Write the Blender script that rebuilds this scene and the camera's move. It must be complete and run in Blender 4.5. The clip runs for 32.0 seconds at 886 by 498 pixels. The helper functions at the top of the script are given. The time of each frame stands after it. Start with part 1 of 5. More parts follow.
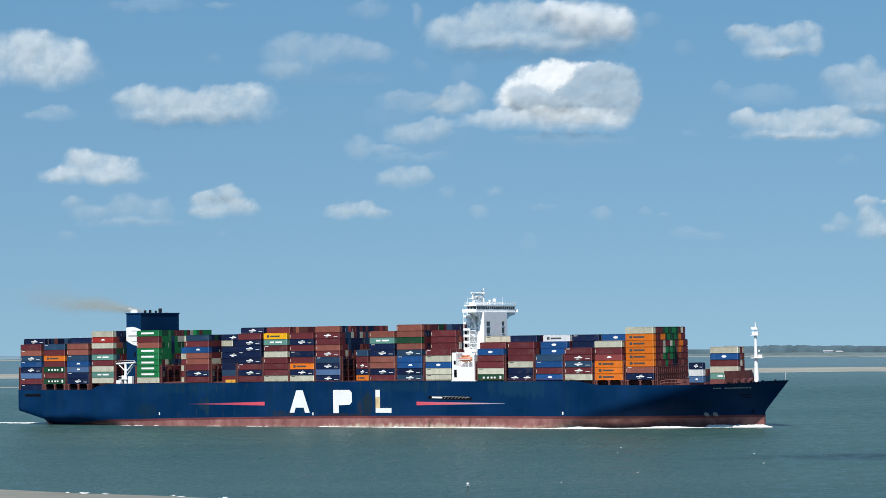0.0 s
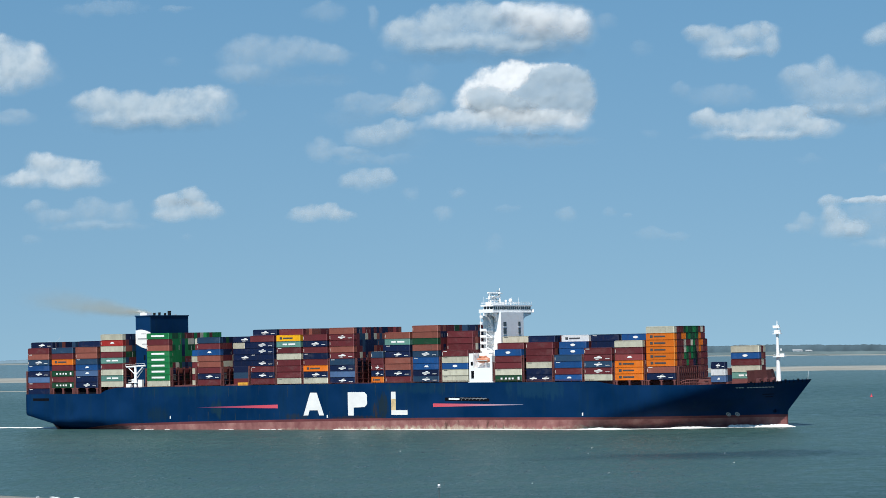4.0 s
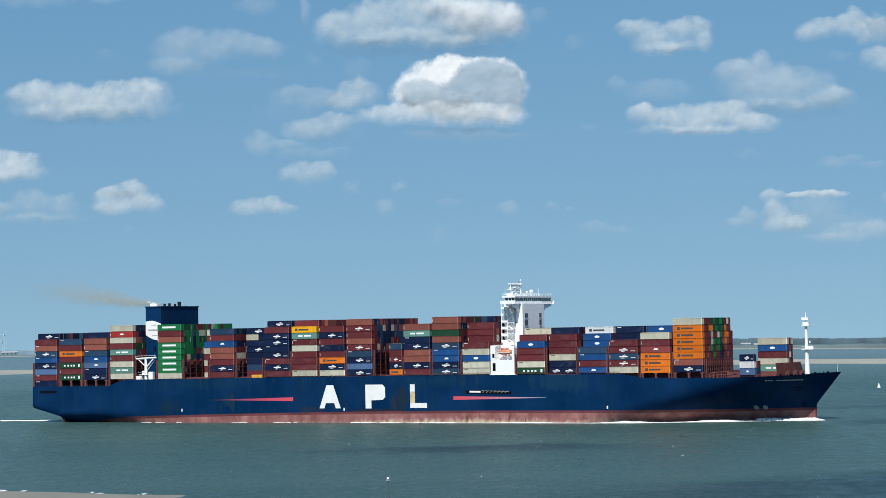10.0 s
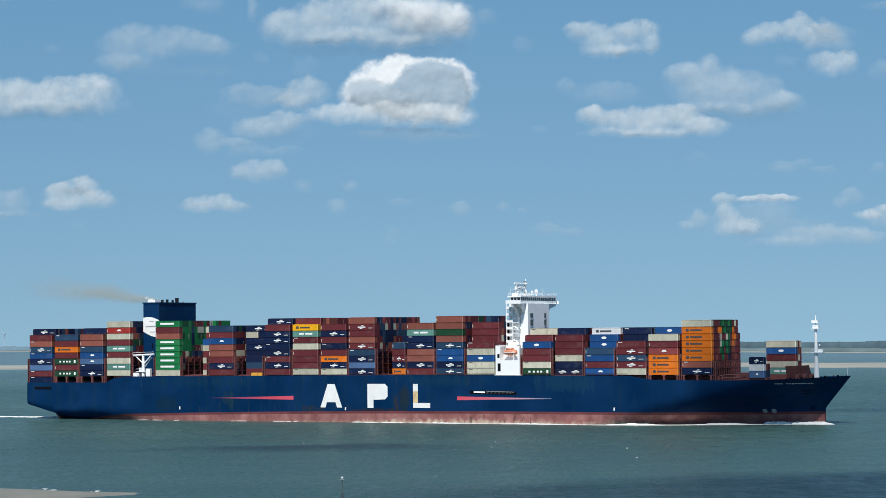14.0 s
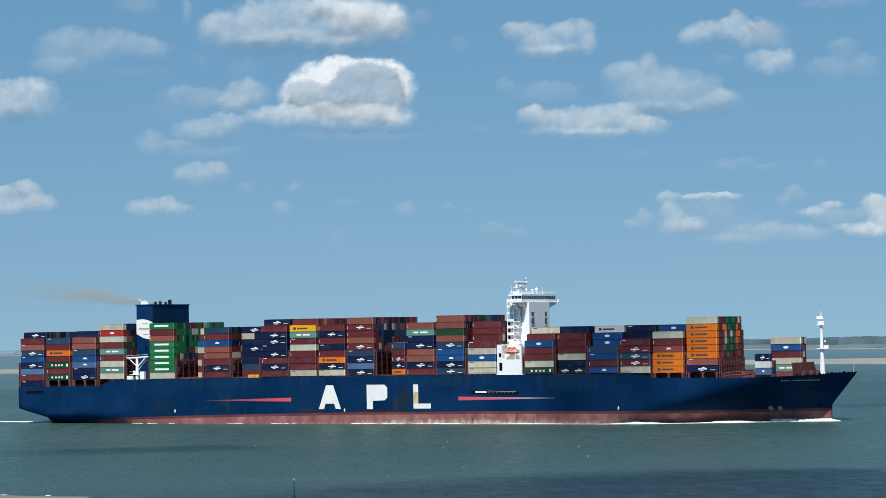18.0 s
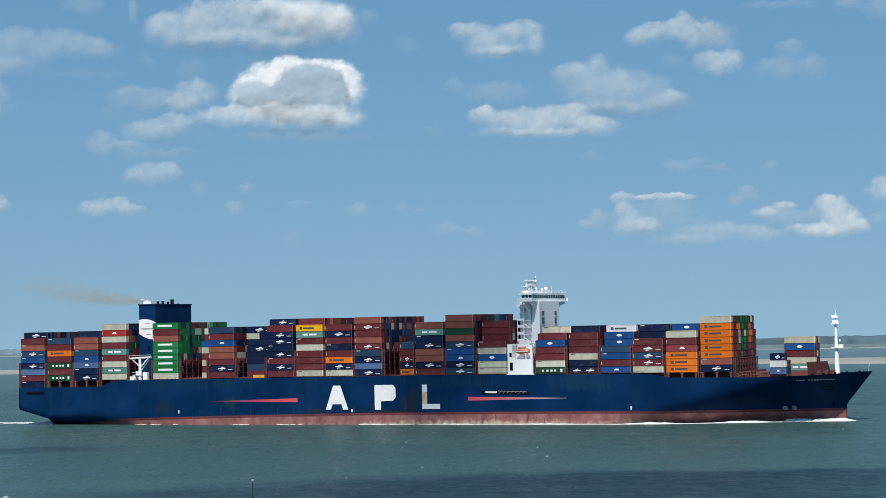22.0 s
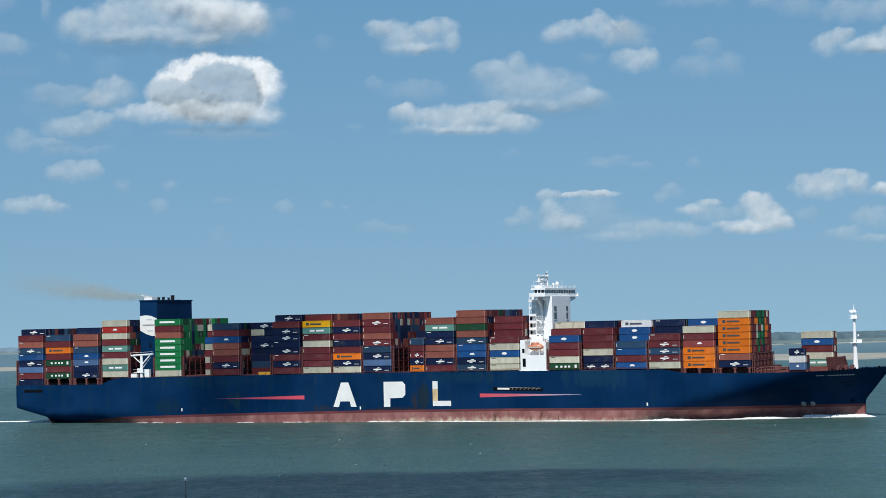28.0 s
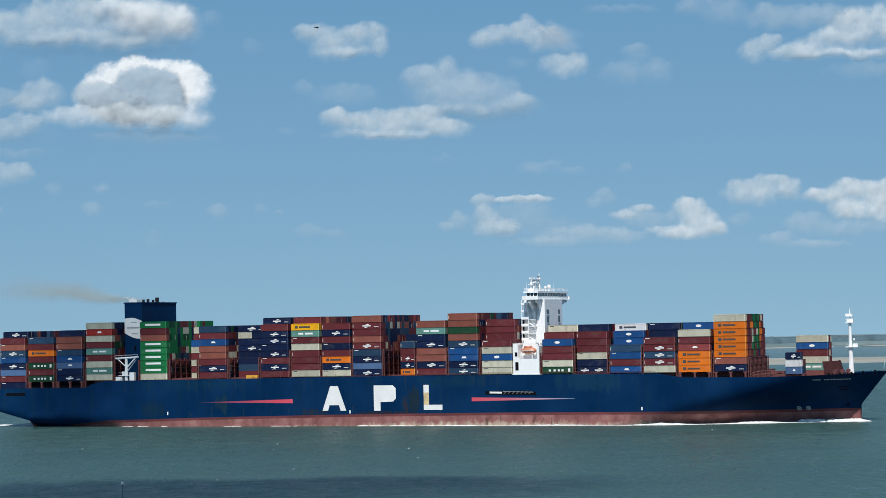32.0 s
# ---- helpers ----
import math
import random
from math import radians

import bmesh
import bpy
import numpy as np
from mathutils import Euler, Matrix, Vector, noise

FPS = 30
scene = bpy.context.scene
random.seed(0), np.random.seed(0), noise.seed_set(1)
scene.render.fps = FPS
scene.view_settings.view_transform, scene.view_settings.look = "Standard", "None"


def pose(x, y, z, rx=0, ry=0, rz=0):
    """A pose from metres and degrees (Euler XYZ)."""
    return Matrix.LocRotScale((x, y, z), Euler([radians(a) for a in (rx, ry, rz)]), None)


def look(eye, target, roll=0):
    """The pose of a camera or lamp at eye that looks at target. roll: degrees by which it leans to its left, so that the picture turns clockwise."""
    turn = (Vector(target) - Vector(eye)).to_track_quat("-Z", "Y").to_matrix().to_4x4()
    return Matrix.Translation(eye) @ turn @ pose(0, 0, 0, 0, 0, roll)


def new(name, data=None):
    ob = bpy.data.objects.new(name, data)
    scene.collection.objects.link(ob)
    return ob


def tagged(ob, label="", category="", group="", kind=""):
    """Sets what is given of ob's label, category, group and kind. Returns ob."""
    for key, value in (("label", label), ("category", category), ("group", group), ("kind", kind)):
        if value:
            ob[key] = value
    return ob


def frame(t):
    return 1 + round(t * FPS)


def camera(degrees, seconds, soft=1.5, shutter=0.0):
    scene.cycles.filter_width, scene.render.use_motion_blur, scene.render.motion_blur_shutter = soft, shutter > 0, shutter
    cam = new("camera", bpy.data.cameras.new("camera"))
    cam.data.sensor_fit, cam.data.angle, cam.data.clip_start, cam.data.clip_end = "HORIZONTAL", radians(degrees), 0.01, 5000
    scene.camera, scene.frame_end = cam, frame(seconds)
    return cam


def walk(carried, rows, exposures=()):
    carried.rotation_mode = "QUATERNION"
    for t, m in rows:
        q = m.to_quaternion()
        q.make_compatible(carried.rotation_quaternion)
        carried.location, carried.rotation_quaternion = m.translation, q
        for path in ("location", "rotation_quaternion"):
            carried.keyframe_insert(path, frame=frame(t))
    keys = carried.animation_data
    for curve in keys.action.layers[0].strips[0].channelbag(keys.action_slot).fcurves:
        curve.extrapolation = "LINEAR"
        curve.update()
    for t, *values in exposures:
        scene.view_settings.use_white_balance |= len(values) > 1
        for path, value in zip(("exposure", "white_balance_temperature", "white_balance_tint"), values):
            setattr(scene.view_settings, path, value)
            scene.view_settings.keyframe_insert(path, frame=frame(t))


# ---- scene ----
EYE = (0.0, 0.0, 38.95)
# seconds, heading, tilt and lean of the hand-held camera, in degrees
LOOKS = (
(0, -4.684, 2.212, -0.867), (0.5, -4.570, 2.246, -0.751), (1, -4.485, 2.266, -0.726), (1.5, -4.423, 2.249, -0.777),
(2, -4.334, 2.233, -0.856), (2.5, -4.206, 2.245, -0.959), (3, -4.080, 2.247, -1.061), (3.5, -3.984, 2.238, -1.177),
(5.5, -3.697, 2.299, -1.165), (6, -3.591, 2.352, -1.078), (6.5, -3.501, 2.381, -1.034), (7, -3.424, 2.325, -1.068),
(7.5, -3.330, 2.229, -1.154), (8, -3.243, 2.142, -1.263), (8.5, -3.119, 2.083, -1.288), (9, -2.964, 2.055, -1.316),
(9.5, -2.798, 2.044, -1.260), (10, -2.618, 2.037, -1.161), (10.5, -2.432, 2.029, -1.041), (11, -2.256, 2.030, -0.938),
(11.5, -2.123, 2.037, -0.855), (12, -2.033, 2.035, -0.739), (12.5, -1.951, 2.028, -0.662), (13, -1.845, 2.022, -0.590),
(13.5, -1.687, 2.021, -0.579), (14, -1.509, 2.021, -0.569), (14.5, -1.357, 2.013, -0.576), (16.5, -0.830, 2.024, -0.772),
(17, -0.604, 2.024, -0.878), (17.5, -0.386, 2.022, -1.020), (18, -0.229, 2.009, -1.103), (18.5, -0.107, 2.010, -1.164),
(19, 0.000, 2.012, -1.173), (19.5, 0.131, 2.027, -1.112), (20, 0.263, 2.033, -1.151), (20.5, 0.419, 2.038, -1.134),
(21, 0.574, 2.029, -1.157), (21.5, 0.707, 2.021, -1.164), (22, 0.830, 2.001, -1.173), (22.5, 0.970, 1.977, -1.193),
(23, 1.138, 1.963, -1.224), (23.5, 1.324, 1.976, -1.197), (24, 1.492, 2.013, -1.155), (24.5, 1.657, 2.074, -1.140),
(25, 1.806, 2.116, -1.133), (25.5, 1.924, 2.122, -1.133), (27.5, 2.380, 1.939, -1.286), (28, 2.541, 1.896, -1.300),
(28.5, 2.726, 1.851, -1.299), (29, 2.908, 1.832, -1.240), (29.5, 3.086, 1.838, -1.213), (30, 3.275, 1.854, -1.204),
(30.5, 3.469, 1.874, -1.217), (31, 3.688, 1.903, -1.230), (31.5, 3.909, 1.936, -1.209), (32, 4.114, 1.972, -1.176),
)


def aim(yaw, pitch, roll):
    a, b = radians(yaw), radians(pitch)
    way = Vector((math.sin(a) * math.cos(b), math.cos(a) * math.cos(b), math.sin(b)))
    return look(EYE, Vector(EYE) + way * 100, roll)


cam = camera(22.408, 32.0, soft=0.65)
walk(cam, [(t, aim(a, b, c)) for t, a, b, c in LOOKS], [(0.0, 0.15), (6.0, 0.12), (13.0, 0.08), (19.0, 0.05), (25.0, 0.03), (32.0, 0.03)])


def ship_pose(t):
    """Where the ship's stern stands on the water at t seconds."""
    k = t / 32.0
    return pose(-286.459 + 165.052 * k, 1034.182 - 74.356 * k, 0.0, 0, 0, -23.4395 - 1.6242 * k)


# ---- world, sun ----
SUN_WAY = Vector((-0.12, -0.83, 1.05)).normalized()
world = bpy.data.worlds.new("sky")
scene.world = world
world.use_nodes = True
wn = world.node_tree
sky = wn.nodes.new("ShaderNodeTexSky")
sky.sky_type = "NISHITA"
sky.sun_disc = False
sky.sun_elevation = math.asin(SUN_WAY.z)
sky.sun_rotation = math.atan2(SUN_WAY.x, SUN_WAY.y)
sky.air_density, sky.dust_density, sky.ozone_density = 1.0, 0.0, 1.6
# looks a little above the true direction, which keeps the yellow haze of the horizon out
sky_co = wn.nodes.new("ShaderNodeTexCoord")
sky_up = wn.nodes.new("ShaderNodeVectorMath")
sky_up.operation = "ADD"
sky_up.inputs[1].default_value = (0, 0, 0.23)
wn.links.new(sky_co.outputs["Generated"], sky_up.inputs[0])
wn.links.new(sky_up.outputs[0], sky.inputs[0])
tint = wn.nodes.new("ShaderNodeMix")
tint.data_type, tint.blend_type = "RGBA", "MULTIPLY"
tint.inputs[0].default_value = 1.0
sky_split = wn.nodes.new("ShaderNodeSeparateXYZ")
wn.links.new(sky_co.outputs["Generated"], sky_split.inputs[0])
haze = wn.nodes.new("ShaderNodeValToRGB")
haze.color_ramp.elements[0].position, haze.color_ramp.elements[0].color = 0.0, (0.85, 0.925, 0.81, 1)
haze.color_ramp.elements[1].position, haze.color_ramp.elements[1].color = 0.16, (0.785, 1.07, 1.025, 1)
wn.links.new(sky_split.outputs[2], haze.inputs[0])
wn.links.new(haze.outputs[0], tint.inputs[7])
wn.links.new(sky.outputs[0], tint.inputs[6])
wn.links.new(tint.outputs[2], wn.nodes["Background"].inputs[0])
wn.nodes["Background"].inputs[1].default_value = 0.124
sun = new("sun", bpy.data.lights.new("sun", "SUN"))
sun.data.energy, sun.data.angle, sun.data.color = 5.0, radians(0.53), (1.0, 0.95, 0.88)
sun.matrix_world = look((0, 0, 900), Vector((0, 0, 900)) - SUN_WAY)


# ---- materials ----
def material(name):
    m = bpy.data.materials.new(name)
    m.use_nodes = True
    nt = m.node_tree
    return m, nt, nt.nodes["Principled BSDF"], nt.nodes.new, nt.links.new


def math_node(nt, op, a, b=None, clamp=False):
    n = nt.nodes.new("ShaderNodeMath")
    n.operation, n.use_clamp = op, clamp
    for i, v in enumerate((a, b)):
        if v is None:
            continue
        if isinstance(v, (int, float)):
            n.inputs[i].default_value = v
        else:
            nt.links.new(v, n.inputs[i])
    return n.outputs[0]


def noise_node(nt, scale, detail=4.0, rough=0.55, coord="Object", stretch=(1, 1, 1)):
    c = nt.nodes.new("ShaderNodeTexCoord")
    mp = nt.nodes.new("ShaderNodeMapping")
    mp.inputs["Scale"].default_value = stretch
    n = nt.nodes.new("ShaderNodeTexNoise")
    n.inputs["Scale"].default_value, n.inputs["Detail"].default_value, n.inputs["Roughness"].default_value = scale, detail, rough
    nt.links.new(c.outputs[coord], mp.inputs[0])
    nt.links.new(mp.outputs[0], n.inputs["Vector"])
    return n.outputs["Fac"]


def ramp_node(nt, fac, stops):
    r = nt.nodes.new("ShaderNodeValToRGB")
    while len(r.color_ramp.elements) < len(stops):
        r.color_ramp.elements.new(0.5)
    for e, (p, c) in zip(r.color_ramp.elements, stops):
        e.position, e.color = p, (*c, 1) if len(c) == 3 else c
    nt.links.new(fac, r.inputs[0])
    return r.outputs[0]


def mix_node(nt, fac, a, b, kind="MIX"):
    n = nt.nodes.new("ShaderNodeMix")
    n.data_type, n.blend_type = "RGBA", kind
    for sock, v in ((n.inputs[0], fac), (n.inputs[6], a), (n.inputs[7], b)):
        if isinstance(v, (int, float)):
            sock.default_value = v
        elif isinstance(v, tuple):
            sock.default_value = (*v, 1)
        else:
            nt.links.new(v, sock)
    return n.outputs[2]


def paint(name, colour, rough=0.5, worn=0.25, scale=0.35, stain=None, metal=0.0, streak=(1, 1, 0.25), shine=0.5):
    """Painted or coated surface with blotches, fine grain and run-down streaks."""
    m, nt, p, node, link = material(name)
    dark = tuple(c * (1 - worn) for c in colour)
    light = tuple(min(1, c * (1 + worn * 0.6) + 0.004) for c in colour)
    base = ramp_node(nt, noise_node(nt, scale, 5.0), [(0.3, dark), (0.7, light)])
    if stain:
        s = math_node(nt, "SUBTRACT", noise_node(nt, scale * 2.2, 6.0, 0.65, stretch=streak), 0.56)
        s = math_node(nt, "MULTIPLY", s, 4.0, True)
        base = mix_node(nt, s, base, stain)
    link(base, p.inputs["Base Color"])
    p.inputs["Roughness"].default_value, p.inputs["Metallic"].default_value, p.inputs["Specular IOR Level"].default_value = rough, metal, shine
    b = node("ShaderNodeBump")
    b.inputs["Strength"].default_value, b.inputs["Distance"].default_value = 0.15, 0.05
    link(noise_node(nt, scale * 6), b.inputs["Height"])
    link(b.outputs[0], p.inputs["Normal"])
    return m


NAVY = paint("navy_hull_paint", (0.0006, 0.0245, 0.083), 0.5, 0.25, 0.06, (0.0048, 0.0235, 0.049), streak=(1, 1, 0.12), shine=0.03)
def grime(m, colour, scale, stretch, start, gain, most):
    """Fine run-down dirt over a painted surface."""
    nt = m.node_tree
    p = nt.nodes["Principled BSDF"]
    old = p.inputs["Base Color"].links[0].from_socket
    k = math_node(nt, "MULTIPLY", math_node(nt, "SUBTRACT", noise_node(nt, scale, 6.0, 0.65, stretch=stretch), start), gain, True)
    nt.links.new(mix_node(nt, math_node(nt, "MULTIPLY", k, most), old, colour), p.inputs["Base Color"])


grime(NAVY, (0.009, 0.034, 0.062), 0.5, (1, 1, 0.07), 0.52, 6.0, 0.5)
grime(NAVY, (0.001, 0.016, 0.05), 0.12, (1, 1, 0.5), 0.54, 6.0, 0.5)
def stain(m, x, z, rx, rz, colour, most, scale, stretch):
    """A blotch of wear or rust with a ragged outline at a place on the hull."""
    nt = m.node_tree
    p = nt.nodes["Principled BSDF"]
    old = p.inputs["Base Color"].links[0].from_socket
    c, xyz = nt.nodes.new("ShaderNodeTexCoord"), nt.nodes.new("ShaderNodeSeparateXYZ")
    nt.links.new(c.outputs["Object"], xyz.inputs[0])
    far = 0.0
    for i, (at, r) in ((0, (x, rx)), (2, (z, rz))):
        u = math_node(nt, "MULTIPLY", math_node(nt, "SUBTRACT", xyz.outputs[i], at), 1.0 / r)
        far = math_node(nt, "ADD", math_node(nt, "MULTIPLY", u, u), far)
    k = math_node(nt, "ADD", math_node(nt, "SUBTRACT", 0.75, far), math_node(nt, "MULTIPLY", math_node(nt, "SUBTRACT", noise_node(nt, scale, 6.0, 0.7, stretch=stretch), 0.5), 5.0))
    nt.links.new(mix_node(nt, math_node(nt, "MULTIPLY", math_node(nt, "MULTIPLY", k, 1.6, True), most), old, colour), p.inputs["Base Color"])


RUN_DOWN = (1, 1, 0.22)
stain(NAVY, 190.2, 10.0, 4.4, 6.5, (0.016, 0.027, 0.028), 0.75, 0.5, RUN_DOWN)
stain(NAVY, 186.4, 7.5, 1.2, 4.5, (0.035, 0.028, 0.022), 0.8, 0.8, RUN_DOWN)
stain(NAVY, 178.0, 4.9, 17.0, 1.3, (0.030, 0.024, 0.022), 0.7, 0.6, (1, 1, 0.6))
stain(NAVY, 106.0, 9.2, 4.0, 5.0, (0.014, 0.040, 0.048), 0.6, 0.5, RUN_DOWN)
stain(NAVY, 74.0, 7.0, 7.0, 4.0, (0.010, 0.028, 0.040), 0.5, 0.5, RUN_DOWN)
stain(NAVY, 264.0, 16.5, 17.0, 5.0, (0.010, 0.047, 0.088), 0.55, 0.35, RUN_DOWN)
stain(NAVY, 205.0, 17.5, 22.0, 3.0, (0.008, 0.040, 0.072), 0.5, 0.4, RUN_DOWN)
stain(NAVY, 90.0, 17.0, 30.0, 3.2, (0.006, 0.036, 0.070), 0.5, 0.4, RUN_DOWN)
stain(NAVY, 146.0, 5.6, 7.0, 1.6, (0.025, 0.030, 0.032), 0.6, 0.6, (1, 1, 0.5))
BOOT = paint("red_antifouling", (0.13, 0.026, 0.03), 0.75, 0.35, 0.1, (0.08, 0.04, 0.04), streak=(1, 1, 0.3))


def worn_antifouling():
    """Faded red bottom paint: cream growth low down, dark rust runs, scraped patches along the sides."""
    m, nt, p, node, link = material("weathered_antifouling")
    c = node("ShaderNodeTexCoord")
    xyz = node("ShaderNodeSeparateXYZ")
    link(c.outputs["Object"], xyz.inputs[0])
    base = ramp_node(nt, noise_node(nt, 0.2, 6.0, 0.65, stretch=(1, 1, 0.6)), [(0.32, (0.16, 0.05, 0.05)), (0.5, (0.25, 0.10, 0.092)), (0.68, (0.34, 0.17, 0.15))])
    low = math_node(nt, "SUBTRACT", 1.0, math_node(nt, "MULTIPLY", xyz.outputs[2], 0.36), True)
    where = math_node(nt, "SUBTRACT", noise_node(nt, 0.02, 3.0, 0.5), 0.42)
    grow = noise_node(nt, 0.5, 6.0, 0.68, stretch=(1, 1, 0.5))
    along = math_node(nt, "ABSOLUTE", math_node(nt, "MULTIPLY", math_node(nt, "SUBTRACT", xyz.outputs[0], 225.0), 0.0030))
    grow = math_node(nt, "SUBTRACT", grow, along)
    g = math_node(nt, "ADD", math_node(nt, "SUBTRACT", grow, 0.62), math_node(nt, "ADD", math_node(nt, "MULTIPLY", low, 0.34), math_node(nt, "MULTIPLY", where, 0.8)))
    base = mix_node(nt, math_node(nt, "MULTIPLY", g, 3.2, True), base, (0.48, 0.43, 0.32))
    r = math_node(nt, "SUBTRACT", math_node(nt, "SUBTRACT", noise_node(nt, 0.42, 6.0, 0.7, stretch=(1, 1, 0.3)), 0.54), math_node(nt, "MULTIPLY", along, 0.45))
    base = mix_node(nt, math_node(nt, "MULTIPLY", r, 9.0, True), base, (0.075, 0.03, 0.022))
    link(base, p.inputs["Base Color"])
    p.inputs["Roughness"].default_value = 0.8
    return m


WORN = worn_antifouling()
WHITE = paint("white_ship_paint", (0.86, 0.87, 0.87), 0.45, 0.04, 0.3)
MARKWHITE = paint("white_marking_paint", (0.8, 0.8, 0.78), 0.5, 0.08, 0.3)
STAINED = paint("rust_stained_white_paint", (0.72, 0.55, 0.30), 0.6, 0.35, 0.25, (0.5, 0.27, 0.08), streak=(1, 1, 0.15))
PINK = paint("red_stripe_paint", (0.62, 0.07, 0.10), 0.5, 0.2, 0.2)
OXIDE = paint("oxide_red_steel", (0.125, 0.038, 0.038), 0.7, 0.35, 0.4, (0.09, 0.04, 0.03))
DECKRED = paint("deck_red_paint", (0.155, 0.048, 0.045), 0.7, 0.3, 0.3)
# near-black for dark fittings, and painted for the shade inside openings
DARK = paint("dark_opening", (0.003, 0.004, 0.007), 0.8, 0.2, 0.5, shine=0.05)
GLASS = paint("dark_window_glass", (0.015, 0.02, 0.028), 0.12, 0.1, 0.5)
ORANGE = paint("orange_lifeboat", (0.56, 0.22, 0.13), 0.4, 0.1, 0.5)
YELLOW = paint("ochre_yellow_steel", (0.72, 0.36, 0.04), 0.5, 0.15, 0.5)
GREYSTEEL = paint("grey_steel", (0.35, 0.37, 0.38), 0.5, 0.2, 0.5)
BLACKPIPE = paint("sooty_pipe", (0.012, 0.012, 0.014), 0.8, 0.2, 0.5, shine=0.1)
SAND = paint("wet_tidal_sand", (0.31, 0.30, 0.25), 0.6, 0.2, 0.012, (0.26, 0.25, 0.22), streak=(1, 0.3, 1))
MUD = paint("wet_brown_mud", (0.225, 0.215, 0.175), 0.6, 0.2, 0.06, (0.13, 0.135, 0.12), streak=(0.4, 1, 1))
# far grass and far white coatings, with aerial haze put into their colour
LAND = paint("hazy_grass_dyke", (0.105, 0.15, 0.155), 0.9, 0.3, 0.02)
PALE = paint("haze_pale_coating", (0.40, 0.48, 0.54), 0.6, 0.1, 0.3)
FOAM = paint("white_foam", (0.72, 0.74, 0.73), 0.8, 0.05, 0.5)


def container_paint():
    """One coat for all containers: each has its own colour, dulled and dirtied by noise."""
    m, nt, p, node, link = material("container_paint")
    info = node("ShaderNodeObjectInfo")
    shift = node("ShaderNodeVectorMath")
    shift.operation = "MULTIPLY_ADD"
    c = node("ShaderNodeTexCoord")
    link(info.outputs["Random"], shift.inputs[0])
    shift.inputs[1].default_value = (90.0, 70.0, 50.0)
    link(c.outputs["Object"], shift.inputs[2])

    def worn(scale, stretch, start, gain):
        mp, n = node("ShaderNodeMapping"), node("ShaderNodeTexNoise")
        mp.inputs["Scale"].default_value = stretch
        n.inputs["Scale"].default_value, n.inputs["Detail"].default_value, n.inputs["Roughness"].default_value = scale, 6.0, 0.65
        link(shift.outputs[0], mp.inputs[0])
        link(mp.outputs[0], n.inputs["Vector"])
        return math_node(nt, "MULTIPLY", math_node(nt, "SUBTRACT", n.outputs["Fac"], start), gain, True)

    base = mix_node(nt, math_node(nt, "MULTIPLY", worn(0.35, (1, 1, 0.5), 0.4, 2.5), 0.32), info.outputs["Color"], (0.022, 0.016, 0.014))
    base = mix_node(nt, math_node(nt, "MULTIPLY", worn(0.9, (1, 1, 0.2), 0.56, 5.0), 0.4), base, (0.06, 0.035, 0.028))
    base = mix_node(nt, math_node(nt, "MULTIPLY", worn(0.25, (0.6, 1, 1), 0.52, 4.0), 0.10), base, (0.45, 0.43, 0.40))
    v = math_node(nt, "ADD", math_node(nt, "MULTIPLY", info.outputs["Random"], 0.35), 0.82)
    hsv = node("ShaderNodeHueSaturation")
    link(v, hsv.inputs["Value"])
    link(base, hsv.inputs["Color"])
    link(hsv.outputs[0], p.inputs["Base Color"])
    p.inputs["Roughness"].default_value, p.inputs["Specular IOR Level"].default_value = 0.6, 0.15
    return m


BOXPAINT = container_paint()


def island_paint(name, stops, tint=""):
    """Several colours in one mesh, by chance or by a value kept on the mesh."""
    m, nt, p, node, link = material(name)
    g = node("ShaderNodeAttribute" if tint else "ShaderNodeNewGeometry")
    if tint:
        g.attribute_name = tint
    r = ramp_node(nt, g.outputs["Fac" if tint else "Random Per Island"], stops)
    nt.nodes[-1].color_ramp.interpolation = "CONSTANT"
    n = noise_node(nt, 0.5, 5.0)
    link(mix_node(nt, math_node(nt, "MULTIPLY", n, 0.2), r, (0.04, 0.03, 0.03)), p.inputs["Base Color"])
    p.inputs["Roughness"].default_value, p.inputs["Specular IOR Level"].default_value = 0.6, 0.15
    return m


COL = {
    "N": (0.003, 0.012, 0.049), "B": (0.009, 0.069, 0.222), "R": (0.124, 0.0235, 0.029), "C": (0.232, 0.074, 0.055),
    "O": (0.704, 0.164, 0.012), "W": (0.496, 0.480, 0.380), "G": (0.009, 0.164, 0.053), "D": (0.011, 0.063, 0.030),
    "T": (0.106, 0.248, 0.211), "L": (0.069, 0.132, 0.264), "S": (0.019, 0.053, 0.106), "Y": (0.704, 0.348, 0.009),
    "K": (0.317, 0.023, 0.019), "P": (0.245, 0.052, 0.052), "V": (0.704, 0.704, 0.704),
}
MIXED = island_paint("mixed_container_paint", [(0.0, COL["R"]), (0.34, COL["N"]), (0.62, COL["C"]), (0.75, COL["S"]), (0.91, COL["D"]), (0.97, COL["W"])], "tint")
GREENISH = island_paint("green_container_paint", [(0.0, COL["G"]), (0.76, COL["D"]), (0.88, COL["R"]), (0.96, COL["W"])], "tint")


